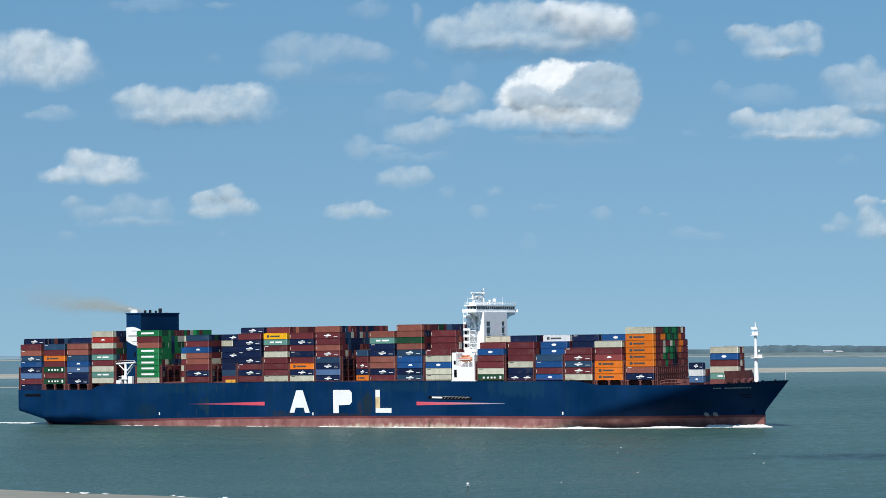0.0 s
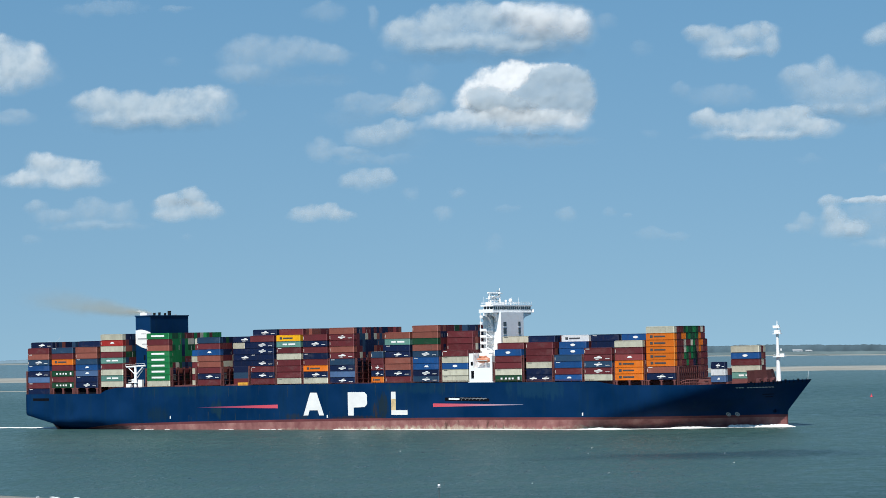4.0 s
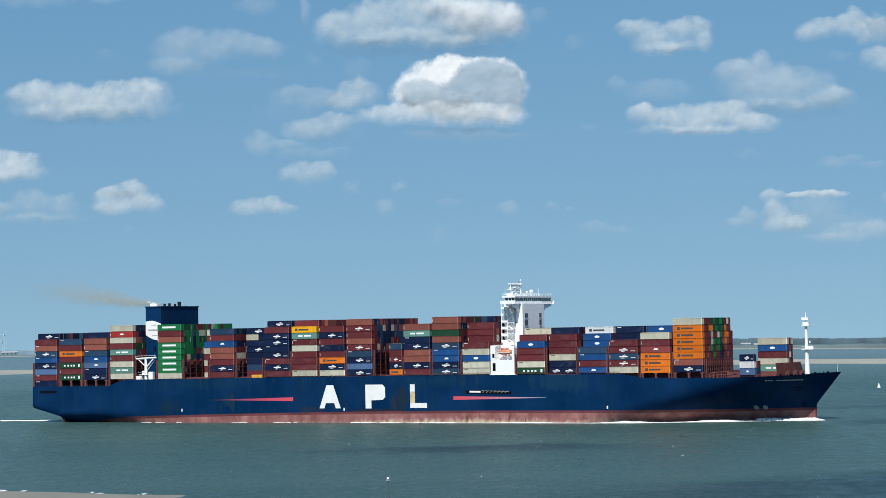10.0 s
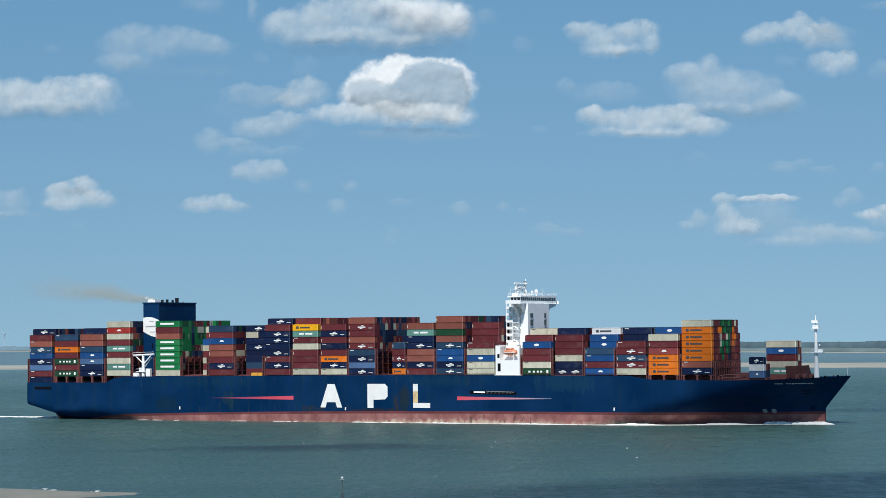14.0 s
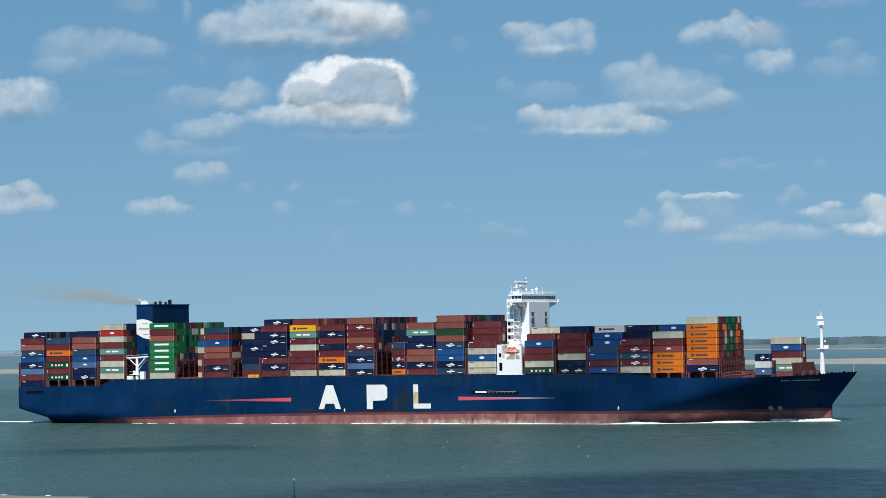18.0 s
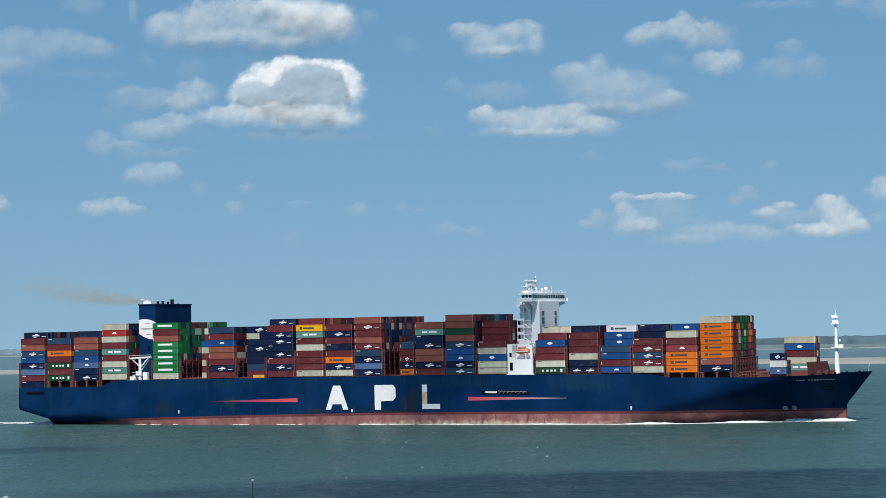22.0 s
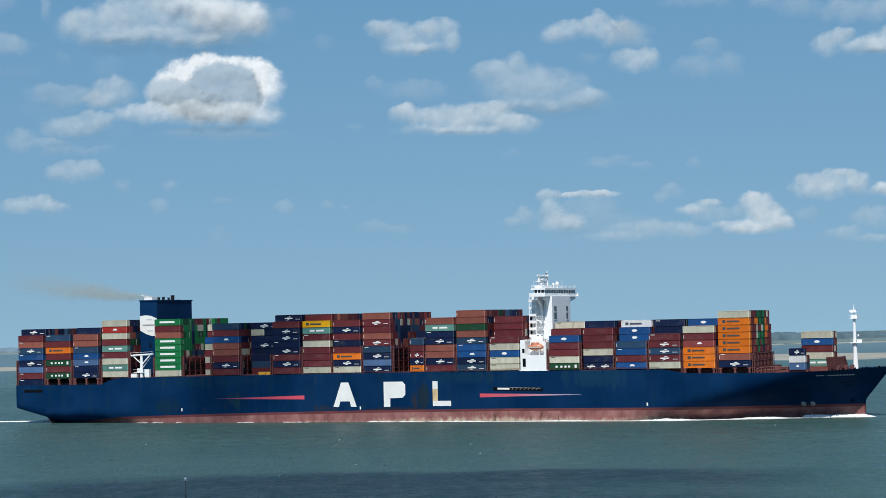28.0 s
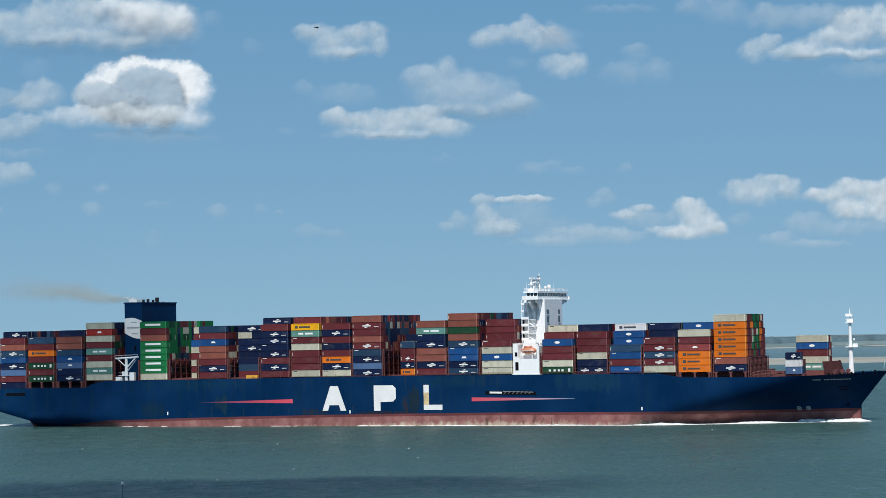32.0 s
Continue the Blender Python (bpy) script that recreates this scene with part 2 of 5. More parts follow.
def water_material():
    """Murky estuary water: silt colour in slow drifts, wind streaks, short steep ripples."""
    m, nt, p, node, link = material("estuary_water")
    big = noise_node(nt, 0.004, 5.0, 0.6, stretch=(0.35, 1, 1))
    fine = noise_node(nt, 0.2, 6.0, 0.72, stretch=(0.8, 0.35, 1))
    chop = noise_node(nt, 0.7, 4.0, 0.7, stretch=(1, 0.25, 1))
    tone = math_node(nt, "ADD", math_node(nt, "ADD", math_node(nt, "MULTIPLY", big, 0.4), math_node(nt, "MULTIPLY", fine, 0.32)), math_node(nt, "MULTIPLY", chop, 0.28))
    base = ramp_node(nt, tone, [(0.34, (0.020, 0.056, 0.055)), (0.5, (0.041, 0.090, 0.085)), (0.66, (0.072, 0.132, 0.123))])
    c = node("ShaderNodeTexCoord")
    xyz = node("ShaderNodeSeparateXYZ")
    link(c.outputs["Object"], xyz.inputs[0])
    # far water painted paler and bluer for the sky it would reflect
    far_sheen = node("ShaderNodeMapRange")
    far_sheen.inputs["From Min"].default_value, far_sheen.inputs["From Max"].default_value, far_sheen.inputs["To Max"].default_value = 1500.0, 2700.0, 0.75
    link(xyz.outputs[1], far_sheen.inputs["Value"])
    base = mix_node(nt, far_sheen.outputs[0], base, (0.115, 0.185, 0.215))
    link(base, p.inputs["Base Color"])
    p.inputs["IOR"].default_value, p.inputs["Specular IOR Level"].default_value = 1.33, 0.3
    link(ramp_node(nt, fine, [(0.35, (0.26, 0.26, 0.26)), (0.65, (0.46, 0.46, 0.46))]), p.inputs["Roughness"])
    b = node("ShaderNodeBump")
    b.inputs["Strength"].default_value, b.inputs["Distance"].default_value = 1.0, 1.0
    h = math_node(nt, "ADD", noise_node(nt, 0.55, 4.0, 0.65, stretch=(1, 0.35, 1)), math_node(nt, "MULTIPLY", noise_node(nt, 0.09, 4.0, 0.6, stretch=(0.6, 0.6, 1)), 2.2))
    link(h, b.inputs["Height"])
    link(b.outputs[0], p.inputs["Normal"])
    return m


WATER = water_material()


def cloud_material():
    """Vapour lit by sun and sky, with grey shade also put into its colour: soft edges from the puffs' density, light
    softened as it is inside a cloud.
    """
    m, nt, p, node, link = material("cloud_vapour")
    nt.nodes.remove(p)
    at, edge, veil, tone = (node("ShaderNodeAttribute") for _ in range(4))
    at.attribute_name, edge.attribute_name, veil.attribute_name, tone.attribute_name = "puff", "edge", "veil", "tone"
    fine = noise_node(nt, 0.05, 6.0, 0.62)
    d = math_node(nt, "ADD", at.outputs["Fac"], math_node(nt, "MULTIPLY", math_node(nt, "SUBTRACT", fine, 0.5), 0.8))
    d = math_node(nt, "DIVIDE", d, edge.outputs["Fac"])
    mr = node("ShaderNodeMapRange")
    mr.interpolation_type = "SMOOTHSTEP"
    mr.inputs["From Min"].default_value, mr.inputs["From Max"].default_value = -0.45, 1.0
    link(d, mr.inputs["Value"])
    alpha = math_node(nt, "MULTIPLY", mr.outputs[0], math_node(nt, "POWER", veil.outputs["Fac"], 1.35), True)
    # shading follows the billows, softened as light spreads inside the vapour
    geo = node("ShaderNodeNewGeometry")
    spread = node("ShaderNodeVectorMath")
    spread.operation = "MULTIPLY_ADD"
    spread.inputs[1].default_value = (2.0, 0.8, 2.0)
    spread.inputs[2].default_value = (0.0, -0.6, 0.6)
    link(geo.outputs["Normal"], spread.inputs[0])
    unit = node("ShaderNodeVectorMath")
    unit.operation = "NORMALIZE"
    link(spread.outputs[0], unit.inputs[0])
    # per-cloud tone and grey patches put sun and shade into the vapour's colour
    grey_patch = math_node(nt, "MULTIPLY", math_node(nt, "SUBTRACT", noise_node(nt, 0.012, 3.0, 0.5), 0.5), 0.5)
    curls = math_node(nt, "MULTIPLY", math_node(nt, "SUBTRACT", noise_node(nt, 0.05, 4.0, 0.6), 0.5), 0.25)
    amount = math_node(nt, "ADD", math_node(nt, "ADD", tone.outputs["Fac"], 0.45), math_node(nt, "ADD", grey_patch, curls))
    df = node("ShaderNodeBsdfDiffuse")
    # ramp from shaded grey to sunlit white, blued for distance haze
    link(ramp_node(nt, amount, [(0.0, (0.2, 0.272, 0.34)), (0.45, (0.308, 0.358, 0.392)), (1.0, (0.515, 0.53, 0.54))]), df.inputs["Color"])
    link(unit.outputs[0], df.inputs["Normal"])
    tr = node("ShaderNodeBsdfTransparent")
    ms = node("ShaderNodeMixShader")
    link(alpha, ms.inputs[0])
    link(tr.outputs[0], ms.inputs[1])
    link(df.outputs[0], ms.inputs[2])
    link(ms.outputs[0], nt.nodes["Material Output"].inputs[0])
    return m


CLOUD = cloud_material()


# ---- mesh helpers ----
def box(bm, x0, x1, y0, y1, z0, z1):
    v = [bm.verts.new(p) for p in ((x0, y0, z0), (x1, y0, z0), (x1, y1, z0), (x0, y1, z0), (x0, y0, z1), (x1, y0, z1), (x1, y1, z1), (x0, y1, z1))]
    for f in ((3, 2, 1, 0), (4, 5, 6, 7), (0, 1, 5, 4), (1, 2, 6, 5), (2, 3, 7, 6), (3, 0, 4, 7)):
        bm.faces.new([v[i] for i in f])
    return v


def rod(bm, a, b, r, n=8, r2=None):
    a, b = Vector(a), Vector(b)
    q = (b - a).to_track_quat("Z", "Y")
    rings = []
    for p, rr in ((a, r), (b, r if r2 is None else r2)):
        rings.append([bm.verts.new(p + q @ Vector((rr * math.cos(2 * math.pi * i / n), rr * math.sin(2 * math.pi * i / n), 0))) for i in range(n)])
    for i in range(n):
        j = (i + 1) % n
        bm.faces.new((rings[0][i], rings[0][j], rings[1][j], rings[1][i]))
    bm.faces.new(rings[0][::-1])
    bm.faces.new(rings[1])


def prism(bm, pts, axis, a, b):
    """A flat outline pulled along an axis from a to b."""
    def at(p, k):
        q = list(p)
        q.insert(axis, k)
        return q
    lo, hi = [bm.verts.new(at(p, a)) for p in pts], [bm.verts.new(at(p, b)) for p in pts]
    n = len(pts)
    for i in range(n):
        j = (i + 1) % n
        bm.faces.new((lo[i], lo[j], hi[j], hi[i]))
    bm.faces.new(lo[::-1])
    bm.faces.new(hi)


def part(name, bm, mat, parent=None, label="", smooth=False):
    bmesh.ops.recalc_face_normals(bm, faces=bm.faces)
    me = bpy.data.meshes.new(name)
    bm.to_mesh(me)
    bm.free()
    for m in (mat if isinstance(mat, (list, tuple)) else [mat]):
        me.materials.append(m)
    if smooth:
        for f in me.polygons:
            f.use_smooth = True
    ob = new(name, me)
    if parent:
        ob.parent = parent
    if label:
        ob["label"] = label
    return ob


def boxes(name, mat, parent, *dims, label=""):
    bm = bmesh.new()
    for d in dims:
        box(bm, *d)
    return part(name, bm, mat, parent, label)


def rods(name, mat, parent, *dims, label=""):
    bm = bmesh.new()
    for d in dims:
        rod(bm, *d)
    return part(name, bm, mat, parent, label)


# ---- water and shores ----
def sheet(name, pts, z, mat, label, category, kind="structure"):
    bm = bmesh.new()
    bm.faces.new([bm.verts.new((x, y, z)) for x, y in pts])
    return tagged(part(name, bm, mat), label, category, kind=kind)


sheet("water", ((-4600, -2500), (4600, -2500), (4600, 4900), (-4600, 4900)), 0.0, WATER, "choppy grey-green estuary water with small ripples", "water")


def strip(name, line, z, mat, label, category, thick=0.6):
    """A low bank: x, near edge and far edge along its length, with a ragged rim."""
    bm = bmesh.new()
    rings = []
    for k in range(len(line) - 1):
        (x0, n0, f0), (x1, n1, f1) = line[k], line[k + 1]
        for i in range(14 if k < len(line) - 2 else 15):
            u = i / 14
            x, n, f = x0 + (x1 - x0) * u, n0 + (n1 - n0) * u, f0 + (f1 - f0) * u
            w = f - n
            top = z * min(1.0, abs(line[-1][0] - x) / 25.0)
            n += w * 0.22 * noise.noise((x * 0.011, 3.1, z)) + w * 0.08 * noise.noise((x * 0.06, 7.7, z))
            f += w * 0.2 * noise.noise((x * 0.009, 9.4, z))
            rings.append([bm.verts.new(p) for p in ((x, n, -0.3), (x, n + w * 0.18, top * 0.6), (x, n + w * 0.5, top), (x, f - w * 0.15, top * 0.6), (x, f, -0.3))])
    for a, b in zip(rings, rings[1:]):
        for i in range(4):
            bm.faces.new((a[i], b[i], b[i + 1], a[i + 1]))
    return tagged(part(name, bm, mat, smooth=True), label, category, kind="structure")


strip("sandbank_far", [(-2200, 2600, 2950), (-687, 2330, 2650), (-200, 2230, 2560), (190, 2050, 2350), (484, 1850, 2200), (640, 1790, 2140), (1500, 1700, 2050)], 0.9, SAND,
      "pale wet sandbank bared by the tide", "sandbank")
strip("sandbar", [(-900, 1900, 1960), (-620, 1880, 1930), (-510, 1865, 1895), (-455, 1855, 1862)], 0.25, SAND, "thin pale bar of wet sand in the channel", "sandbank")
strip("sandbank_near", [(-420, 430, 655), (-200, 440, 624), (-165, 450, 598), (-140, 468, 574), (-115, 497, 557), (-104, 514, 548), (-88, 530, 540)], 0.35, MUD, "low muddy sand spit with wet edge", "sandbank")
SPIT = [(-420, 643), (-200, 613), (-165, 588), (-140, 566), (-115, 553), (-104, 546), (-88, 540)]
SHORE = [(-2600, 4560, 4880), (-1149, 4560, 4880), (-300, 3950, 4880), (292, 3330, 4880), (528, 2980, 4880), (803, 3030, 4880), (1300, 3100, 4880), (2600, 3300, 4880)]


def shore_y(x):
    for (x0, a, _), (x1, b, _) in zip(SHORE, SHORE[1:]):
        if x0 <= x <= x1:
            return a + (b - a) * (x - x0) / (x1 - x0)
    return 4600


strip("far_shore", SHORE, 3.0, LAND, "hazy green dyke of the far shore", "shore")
strip("far_beach", [(x, n - 60, n + 40) for x, n, _ in SHORE], 0.8, SAND, "pale beach at the foot of the far dyke", "beach")

# ---- sky ----
CLOUDS = []


def cloud(x, z, drift, seed, thick, tone, firm, lobes, back=0.0, vz=0.0, fine=4.5):
    """A fair-weather cloud far beyond the shore, drifting to the left: rounded heaps (offset across and up, half width, half height)
    melted into one another, with billows pushed out towards the light."""
    pad = 1.5
    x0, x1 = min(a - pad * c for a, b, c, e in lobes), max(a + pad * c for a, b, c, e in lobes)
    z0, z1 = min(b - pad * e for a, b, c, e in lobes), max(b + pad * e for a, b, c, e in lobes)
    nx, nz = max(12, int((x1 - x0) / fine)), max(10, int((z1 - z0) / fine))
    size = max(14.0, min(40.0, 0.9 * max(e for a, b, c, e in lobes)))
    off = Vector((seed * 7.31, seed * 1.93, seed * 3.17))
    verts, faces, dens, edge = [], [], [], []
    for j in range(nz + 1):
        for i in range(nx + 1):
            px, pz = x0 + (x1 - x0) * i / nx, z0 + (z1 - z0) * j / nz
            q = Vector((px, 0.0, pz)) / size + off
            w = (noise.noise_vector(q * 0.55) * 0.34 + noise.noise_vector(q * 1.5) * 0.16) / firm
            ux, uz = px + w.x * size, pz + w.z * size
            s, up = 0.0, 0.0
            for a, b, c, e in lobes:
                k = math.exp(2.6 * (1.0 - min(6.0, ((ux - a) / c) ** 2 + ((uz - b) / e) ** 2)))
                s += k
                up += k * max(-1.0, min(1.0, (uz - b) / e))
            up /= s
            d = math.log(s) / 2.6
            billow = noise.noise(q * 1.1) + 0.5 * noise.noise(q * 2.3) + (0.18 + 0.12 * firm) * noise.noise(q * 4.9)
            slow = noise.noise(q * 0.5 + Vector((3.1, 0, 5.7)))
            body = max(0.0, min(1.4, d + 0.3)) / 1.4
            d += (0.32 * billow + 0.3 * slow) / max(1.0, firm) ** 0.7
            dens.append(d)
            edge.append(max(0.3, min(2.0, (1.45 - 0.75 * up) / firm)))
            verts.append((px, -size * (0.16 * body + 0.055 * min(1.3, firm) * (billow + slow)), pz))
    for j in range(nz):
        for i in range(nx):
            k = j * (nx + 1) + i
            q = (k, k + 1, k + nx + 2, k + nx + 1)
            if max(dens[n] for n in q) > -0.85:
                faces.append(q)
    me = bpy.data.meshes.new("cloud")
    me.from_pydata(verts, [], faces)
    me.polygons.foreach_set("use_smooth", [True] * len(faces))
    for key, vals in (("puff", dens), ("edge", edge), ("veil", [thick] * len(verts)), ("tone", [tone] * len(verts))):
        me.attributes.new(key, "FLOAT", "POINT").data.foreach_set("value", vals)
    me.materials.append(CLOUD)
    ob = tagged(new("cloud", me), "white cumulus cloud with a soft grey base" if thick > 0.6 else "thin pale wisp of cloud", "cloud", "fair-weather clouds", "structure")
    ob.location = (x, 4489 + back + 0.3 * len(CLOUDS), z)
    CLOUDS.append((ob, x, z, drift, vz))
    return ob


cloud(-1234, 618, 5.56, 1, 0.92, 0.05, 1, [(-95, 10, 79, 52), (6, 16, 82, 50), (103, -5, 61, 39), (41, -31, 113, 27)])
cloud(-1171, 506, 4.55, 2, 0.5, 0, 0.8, [(13, 1, 39, 16), (-27, -2, 32, 9)])
cloud(-873, 517, 4.65, 3, 0.92, 0, 1, [(-109, 14, 54, 32), (-39, 3, 64, 31), (37, 1, 68, 34), (113, 10, 52, 32), (-4, -20, 153, 16)])
cloud(-620, 616, 5.54, 4, 0.62, -0.1, 0.8, [(-57, 12, 54, 28), (24, 7, 70, 29), (104, 0, 50, 20), (-64, -30, 54, 19)])
cloud(-1078, 389, 3.51, 5, 0.92, 0.1, 1.1, [(-16, 16, 48, 29), (42, 3, 50, 25), (-60, -9, 54, 18), (25, -15, 75, 16)])
cloud(-1019, 302, 2.72, 6, 0.5, -0.05, 0.9, [(-105, 20, 27, 14), (-64, 0, 41, 14), (10, 11, 45, 24), (70, 5, 29, 23), (17, -24, 96, 10)])
cloud(-819, 314, 2.83, 7, 0.82, 0, 1.2, [(16, 18, 28, 22), (-34, 5, 32, 20), (38, -7, 41, 17), (-23, -15, 45, 14)])
cloud(-542, 294, 2.65, 8, 0.82, 0, 0.9, [(1, 3, 41, 16), (-30, -1, 34, 14), (42, -6, 27, 11)])
cloud(-1137, 255, 2.29, 9, 0.3, 0, 0.8, [(0, 0, 18, 9)])
cloud(-942, 724, 6.51, 10, 0.4, -0.1, 0.7, [(-26, 1, 82, 14), (126, -5, 29, 8)])
cloud(-509, 701, 6.31, 11, 0.4, -0.1, 0.7, [(0, 0, 43, 22)])
cloud(-413, 687, 6.18, 12, 0.4, 0, 0.8, [(0, 0, 12, 25)])
cloud(-829, 611, 5.50, 13, 0.2, 0, 0.7, [(0, 0, 19, 10)])
cloud(-188, 655, 5.90, 14, 0.85, -0.02, 1, [(-162, -2, 52, 34), (-99, 10, 68, 39), (-8, 17, 68, 34), (-88, -23, 108, 18), (101, 14, 70, 43), (171, 1, 43, 39), (60, -25, 136, 18)])
# bright sheet over the long heap: its sunlit part, painted by tone
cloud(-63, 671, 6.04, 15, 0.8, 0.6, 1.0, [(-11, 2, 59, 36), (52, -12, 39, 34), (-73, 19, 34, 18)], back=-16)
cloud(54, 667, 6.00, 16, 0.3, 0, 0.8, [(0, 0, 23, 16)])
cloud(-420, 512, 4.61, 17, 0.5, -0.1, 0.8, [(-34, 7, 48, 16), (23, -4, 59, 19)])
cloud(-335, 510, 4.59, 18, 0.7, 0, 1, [(12, 8, 36, 28), (-17, -11, 45, 16)])
cloud(-408, 455, 4.09, 19, 0.68, 0, 0.9, [(-18, -4, 54, 20), (31, 6, 32, 20)])
cloud(-513, 420, 3.78, 20, 0.55, -0.05, 0.8, [(-22, 5, 29, 22), (26, -6, 48, 11)])
cloud(-424, 400, 3.60, 21, 0.35, -0.1, 0.7, [(0, 0, 82, 10)])
cloud(-441, 361, 3.25, 22, 0.65, 0, 0.9, [(1, 1, 41, 22), (33, 3, 20, 16), (-31, -5, 32, 11)])
cloud(-359, 330, 2.97, 23, 0.3, 0, 0.8, [(0, 0, 15, 15)])
cloud(-262, 329, 2.96, 24, 0.38, 0, 0.8, [(0, 0, 15, 10)])
cloud(-294, 290, 2.61, 25, 0.42, 0, 0.8, [(0, 0, 20, 14)])
cloud(-165, 293, 2.63, 26, 0.25, 0, 0.8, [(0, 0, 23, 8)])
cloud(-197, 225, 2.02, 27, 0.2, 0, 0.8, [(0, 0, 17, 16)])
cloud(-820, 254, 2.29, 28, 0.2, 0, 0.8, [(0, 0, 10, 7)])
cloud(-349, 574, 5.17, 29, 0.22, -0.1, 0.7, [(-57, 11, 18, 15), (28, -5, 28, 19)])
# bright dome behind, and in front grey heaps whose shade is painted by tone
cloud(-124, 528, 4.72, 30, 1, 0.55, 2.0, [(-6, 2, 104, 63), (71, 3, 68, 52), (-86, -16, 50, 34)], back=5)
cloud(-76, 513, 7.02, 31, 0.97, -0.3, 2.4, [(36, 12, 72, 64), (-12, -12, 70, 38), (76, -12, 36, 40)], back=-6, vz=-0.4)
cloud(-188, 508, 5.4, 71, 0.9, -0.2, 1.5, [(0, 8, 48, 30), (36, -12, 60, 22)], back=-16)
cloud(-144, 470, 4.72, 32, 0.85, 0.25, 0.9, [(-117, 3, 66, 19), (-22, 1, 100, 25), (72, -1, 75, 26), (124, -8, 29, 17)], back=-22)
# low grey sheet painted in for the shaded underside of these heaps
cloud(-116, 431, 4.72, 33, 0.55, -0.7, 0.7, [(26, -2, 105, 13), (-44, 3, 75, 10)], back=-10)
cloud(308, 621, 5.59, 34, 0.85, 0, 1, [(-66, 18, 32, 20), (-30, -3, 36, 32), (38, 12, 48, 25), (72, -11, 23, 18), (4, -24, 59, 12)])
cloud(670, 629, 5.66, 35, 0.8, 0.02, 1, [(17, 16, 20, 25), (-19, 5, 57, 20), (-68, -8, 36, 18), (51, -7, 50, 23)])
cloud(741, 617, 5.55, 36, 0.42, -0.1, 0.8, [(-8, 7, 50, 29), (23, -19, 25, 20)])
cloud(749, 567, 5.11, 37, 0.8, 0.05, 0.9, [(-15, -1, 36, 22), (21, 1, 25, 22)])
cloud(518, 512, 4.61, 38, 0.72, -0.08, 0.9, [(-81, 27, 45, 26), (-28, 48, 23, 23), (-40, 7, 64, 39), (30, 2, 64, 41), (98, -26, 52, 20), (16, -34, 102, 15)])
cloud(356, 448, 4.03, 39, 0.85, 0.05, 1.1, [(-118, 20, 29, 17), (-73, 4, 48, 20), (-8, 3, 52, 29), (48, 13, 48, 23), (102, -7, 52, 17), (0, -21, 119, 10)], back=-15)
cloud(264, 514, 4.62, 40, 0.38, -0.1, 0.8, [(-66, 12, 23, 15), (16, -3, 64, 22)])
cloud(651, 571, 5.14, 41, 0.25, 0, 0.7, [(0, 0, 25, 12)])
cloud(123, 611, 5.50, 42, 0.22, 0, 0.7, [(0, 0, 18, 16)])
cloud(332, 401, 3.61, 43, 0.2, 0, 0.7, [(114, -21, 27, 9), (-203, 37, 20, 7)])
cloud(891, 558, 5.03, 44, 0.42, -0.1, 0.8, [(0, 32, 29, 17), (-30, -8, 43, 24), (39, -9, 32, 25)])
cloud(676, 355, 3.20, 45, 0.3, 0, 0.8, [(-61, -2, 28, 9), (-27, 8, 23, 9), (17, -4, 29, 7), (125, -2, 16, 9)])
cloud(-47, 280, 2.52, 46, 0.4, 0, 0.9, [(0, 0, 20, 15)])
cloud(50, 281, 2.53, 47, 0.3, 0, 0.9, [(-11, 3, 14, 10), (25, -6, 11, 6)])
cloud(141, 234, 2.11, 48, 0.3, 0, 0.8, [(-18, 3, 32, 11), (27, -4, 29, 8)])
# small darker grey patch laid over the heap behind it
cloud(-815, 322, 2.90, 49, 0.75, -0.9, 1.2, [(-8, 2, 27, 8), (18, -4, 16, 6)], back=-3)
cloud(499, 253, 2.28, 50, 0.7, 0.05, 1.2, [(-20, 39, 27, 12), (-11, 9, 25, 27), (24, -14, 29, 20), (0, -18, 39, 16)])
cloud(569, 293, 2.63, 51, 0.75, 0.2, 1.5, [(-31, -1, 34, 6), (20, 1, 45, 7)])
cloud(568, 265, 2.39, 52, 0.35, 0, 0.8, [(0, 0, 57, 27)])
cloud(418, 249, 2.24, 53, 0.5, 0, 0.9, [(9, 7, 18, 14), (-10, -8, 25, 9)])
cloud(674, 217, 1.96, 54, 0.6, 0, 0.9, [(0, 6, 82, 17), (-68, -10, 70, 10), (79, -1, 45, 14)])
cloud(731, 293, 2.63, 55, 0.4, 0, 0.9, [(6, 5, 25, 15), (-11, -9, 20, 10)])
cloud(788, 264, 2.38, 56, 0.8, 0.1, 1.2, [(-15, -5, 32, 11), (22, 7, 25, 10)])
cloud(827, 248, 2.23, 57, 0.45, 0, 0.9, [(-11, -1, 45, 16), (36, 2, 14, 16)])
cloud(906, 242, 2.17, 58, 0.92, 0.12, 1.3, [(-8, 29, 34, 23), (12, 4, 41, 25), (-21, -21, 75, 14), (37, -13, 29, 14)])
cloud(1075, 306, 2.76, 59, 0.85, 0.05, 1.1, [(-26, -5, 59, 25), (18, 15, 41, 12), (48, 0, 27, 23)])
cloud(1274, 279, 2.51, 60, 0.95, 0.12, 1.3, [(-85, 11, 48, 17), (-17, 20, 59, 26), (41, 4, 52, 34), (-36, -20, 41, 23), (41, -21, 45, 29)])
cloud(1182, 230, 2.07, 61, 0.5, 0, 0.8, [(35, -6, 91, 14), (-47, 7, 45, 20)])
cloud(1113, 198, 1.79, 62, 0.5, 0, 0.9, [(-45, 7, 36, 14), (36, -6, 68, 9)])
cloud(1001, 247, 2.23, 63, 0.35, 0, 0.8, [(0, 0, 27, 12)])
cloud(609, 361, 3.25, 64, 0.3, 0, 0.8, [(0, 0, 23, 9)])
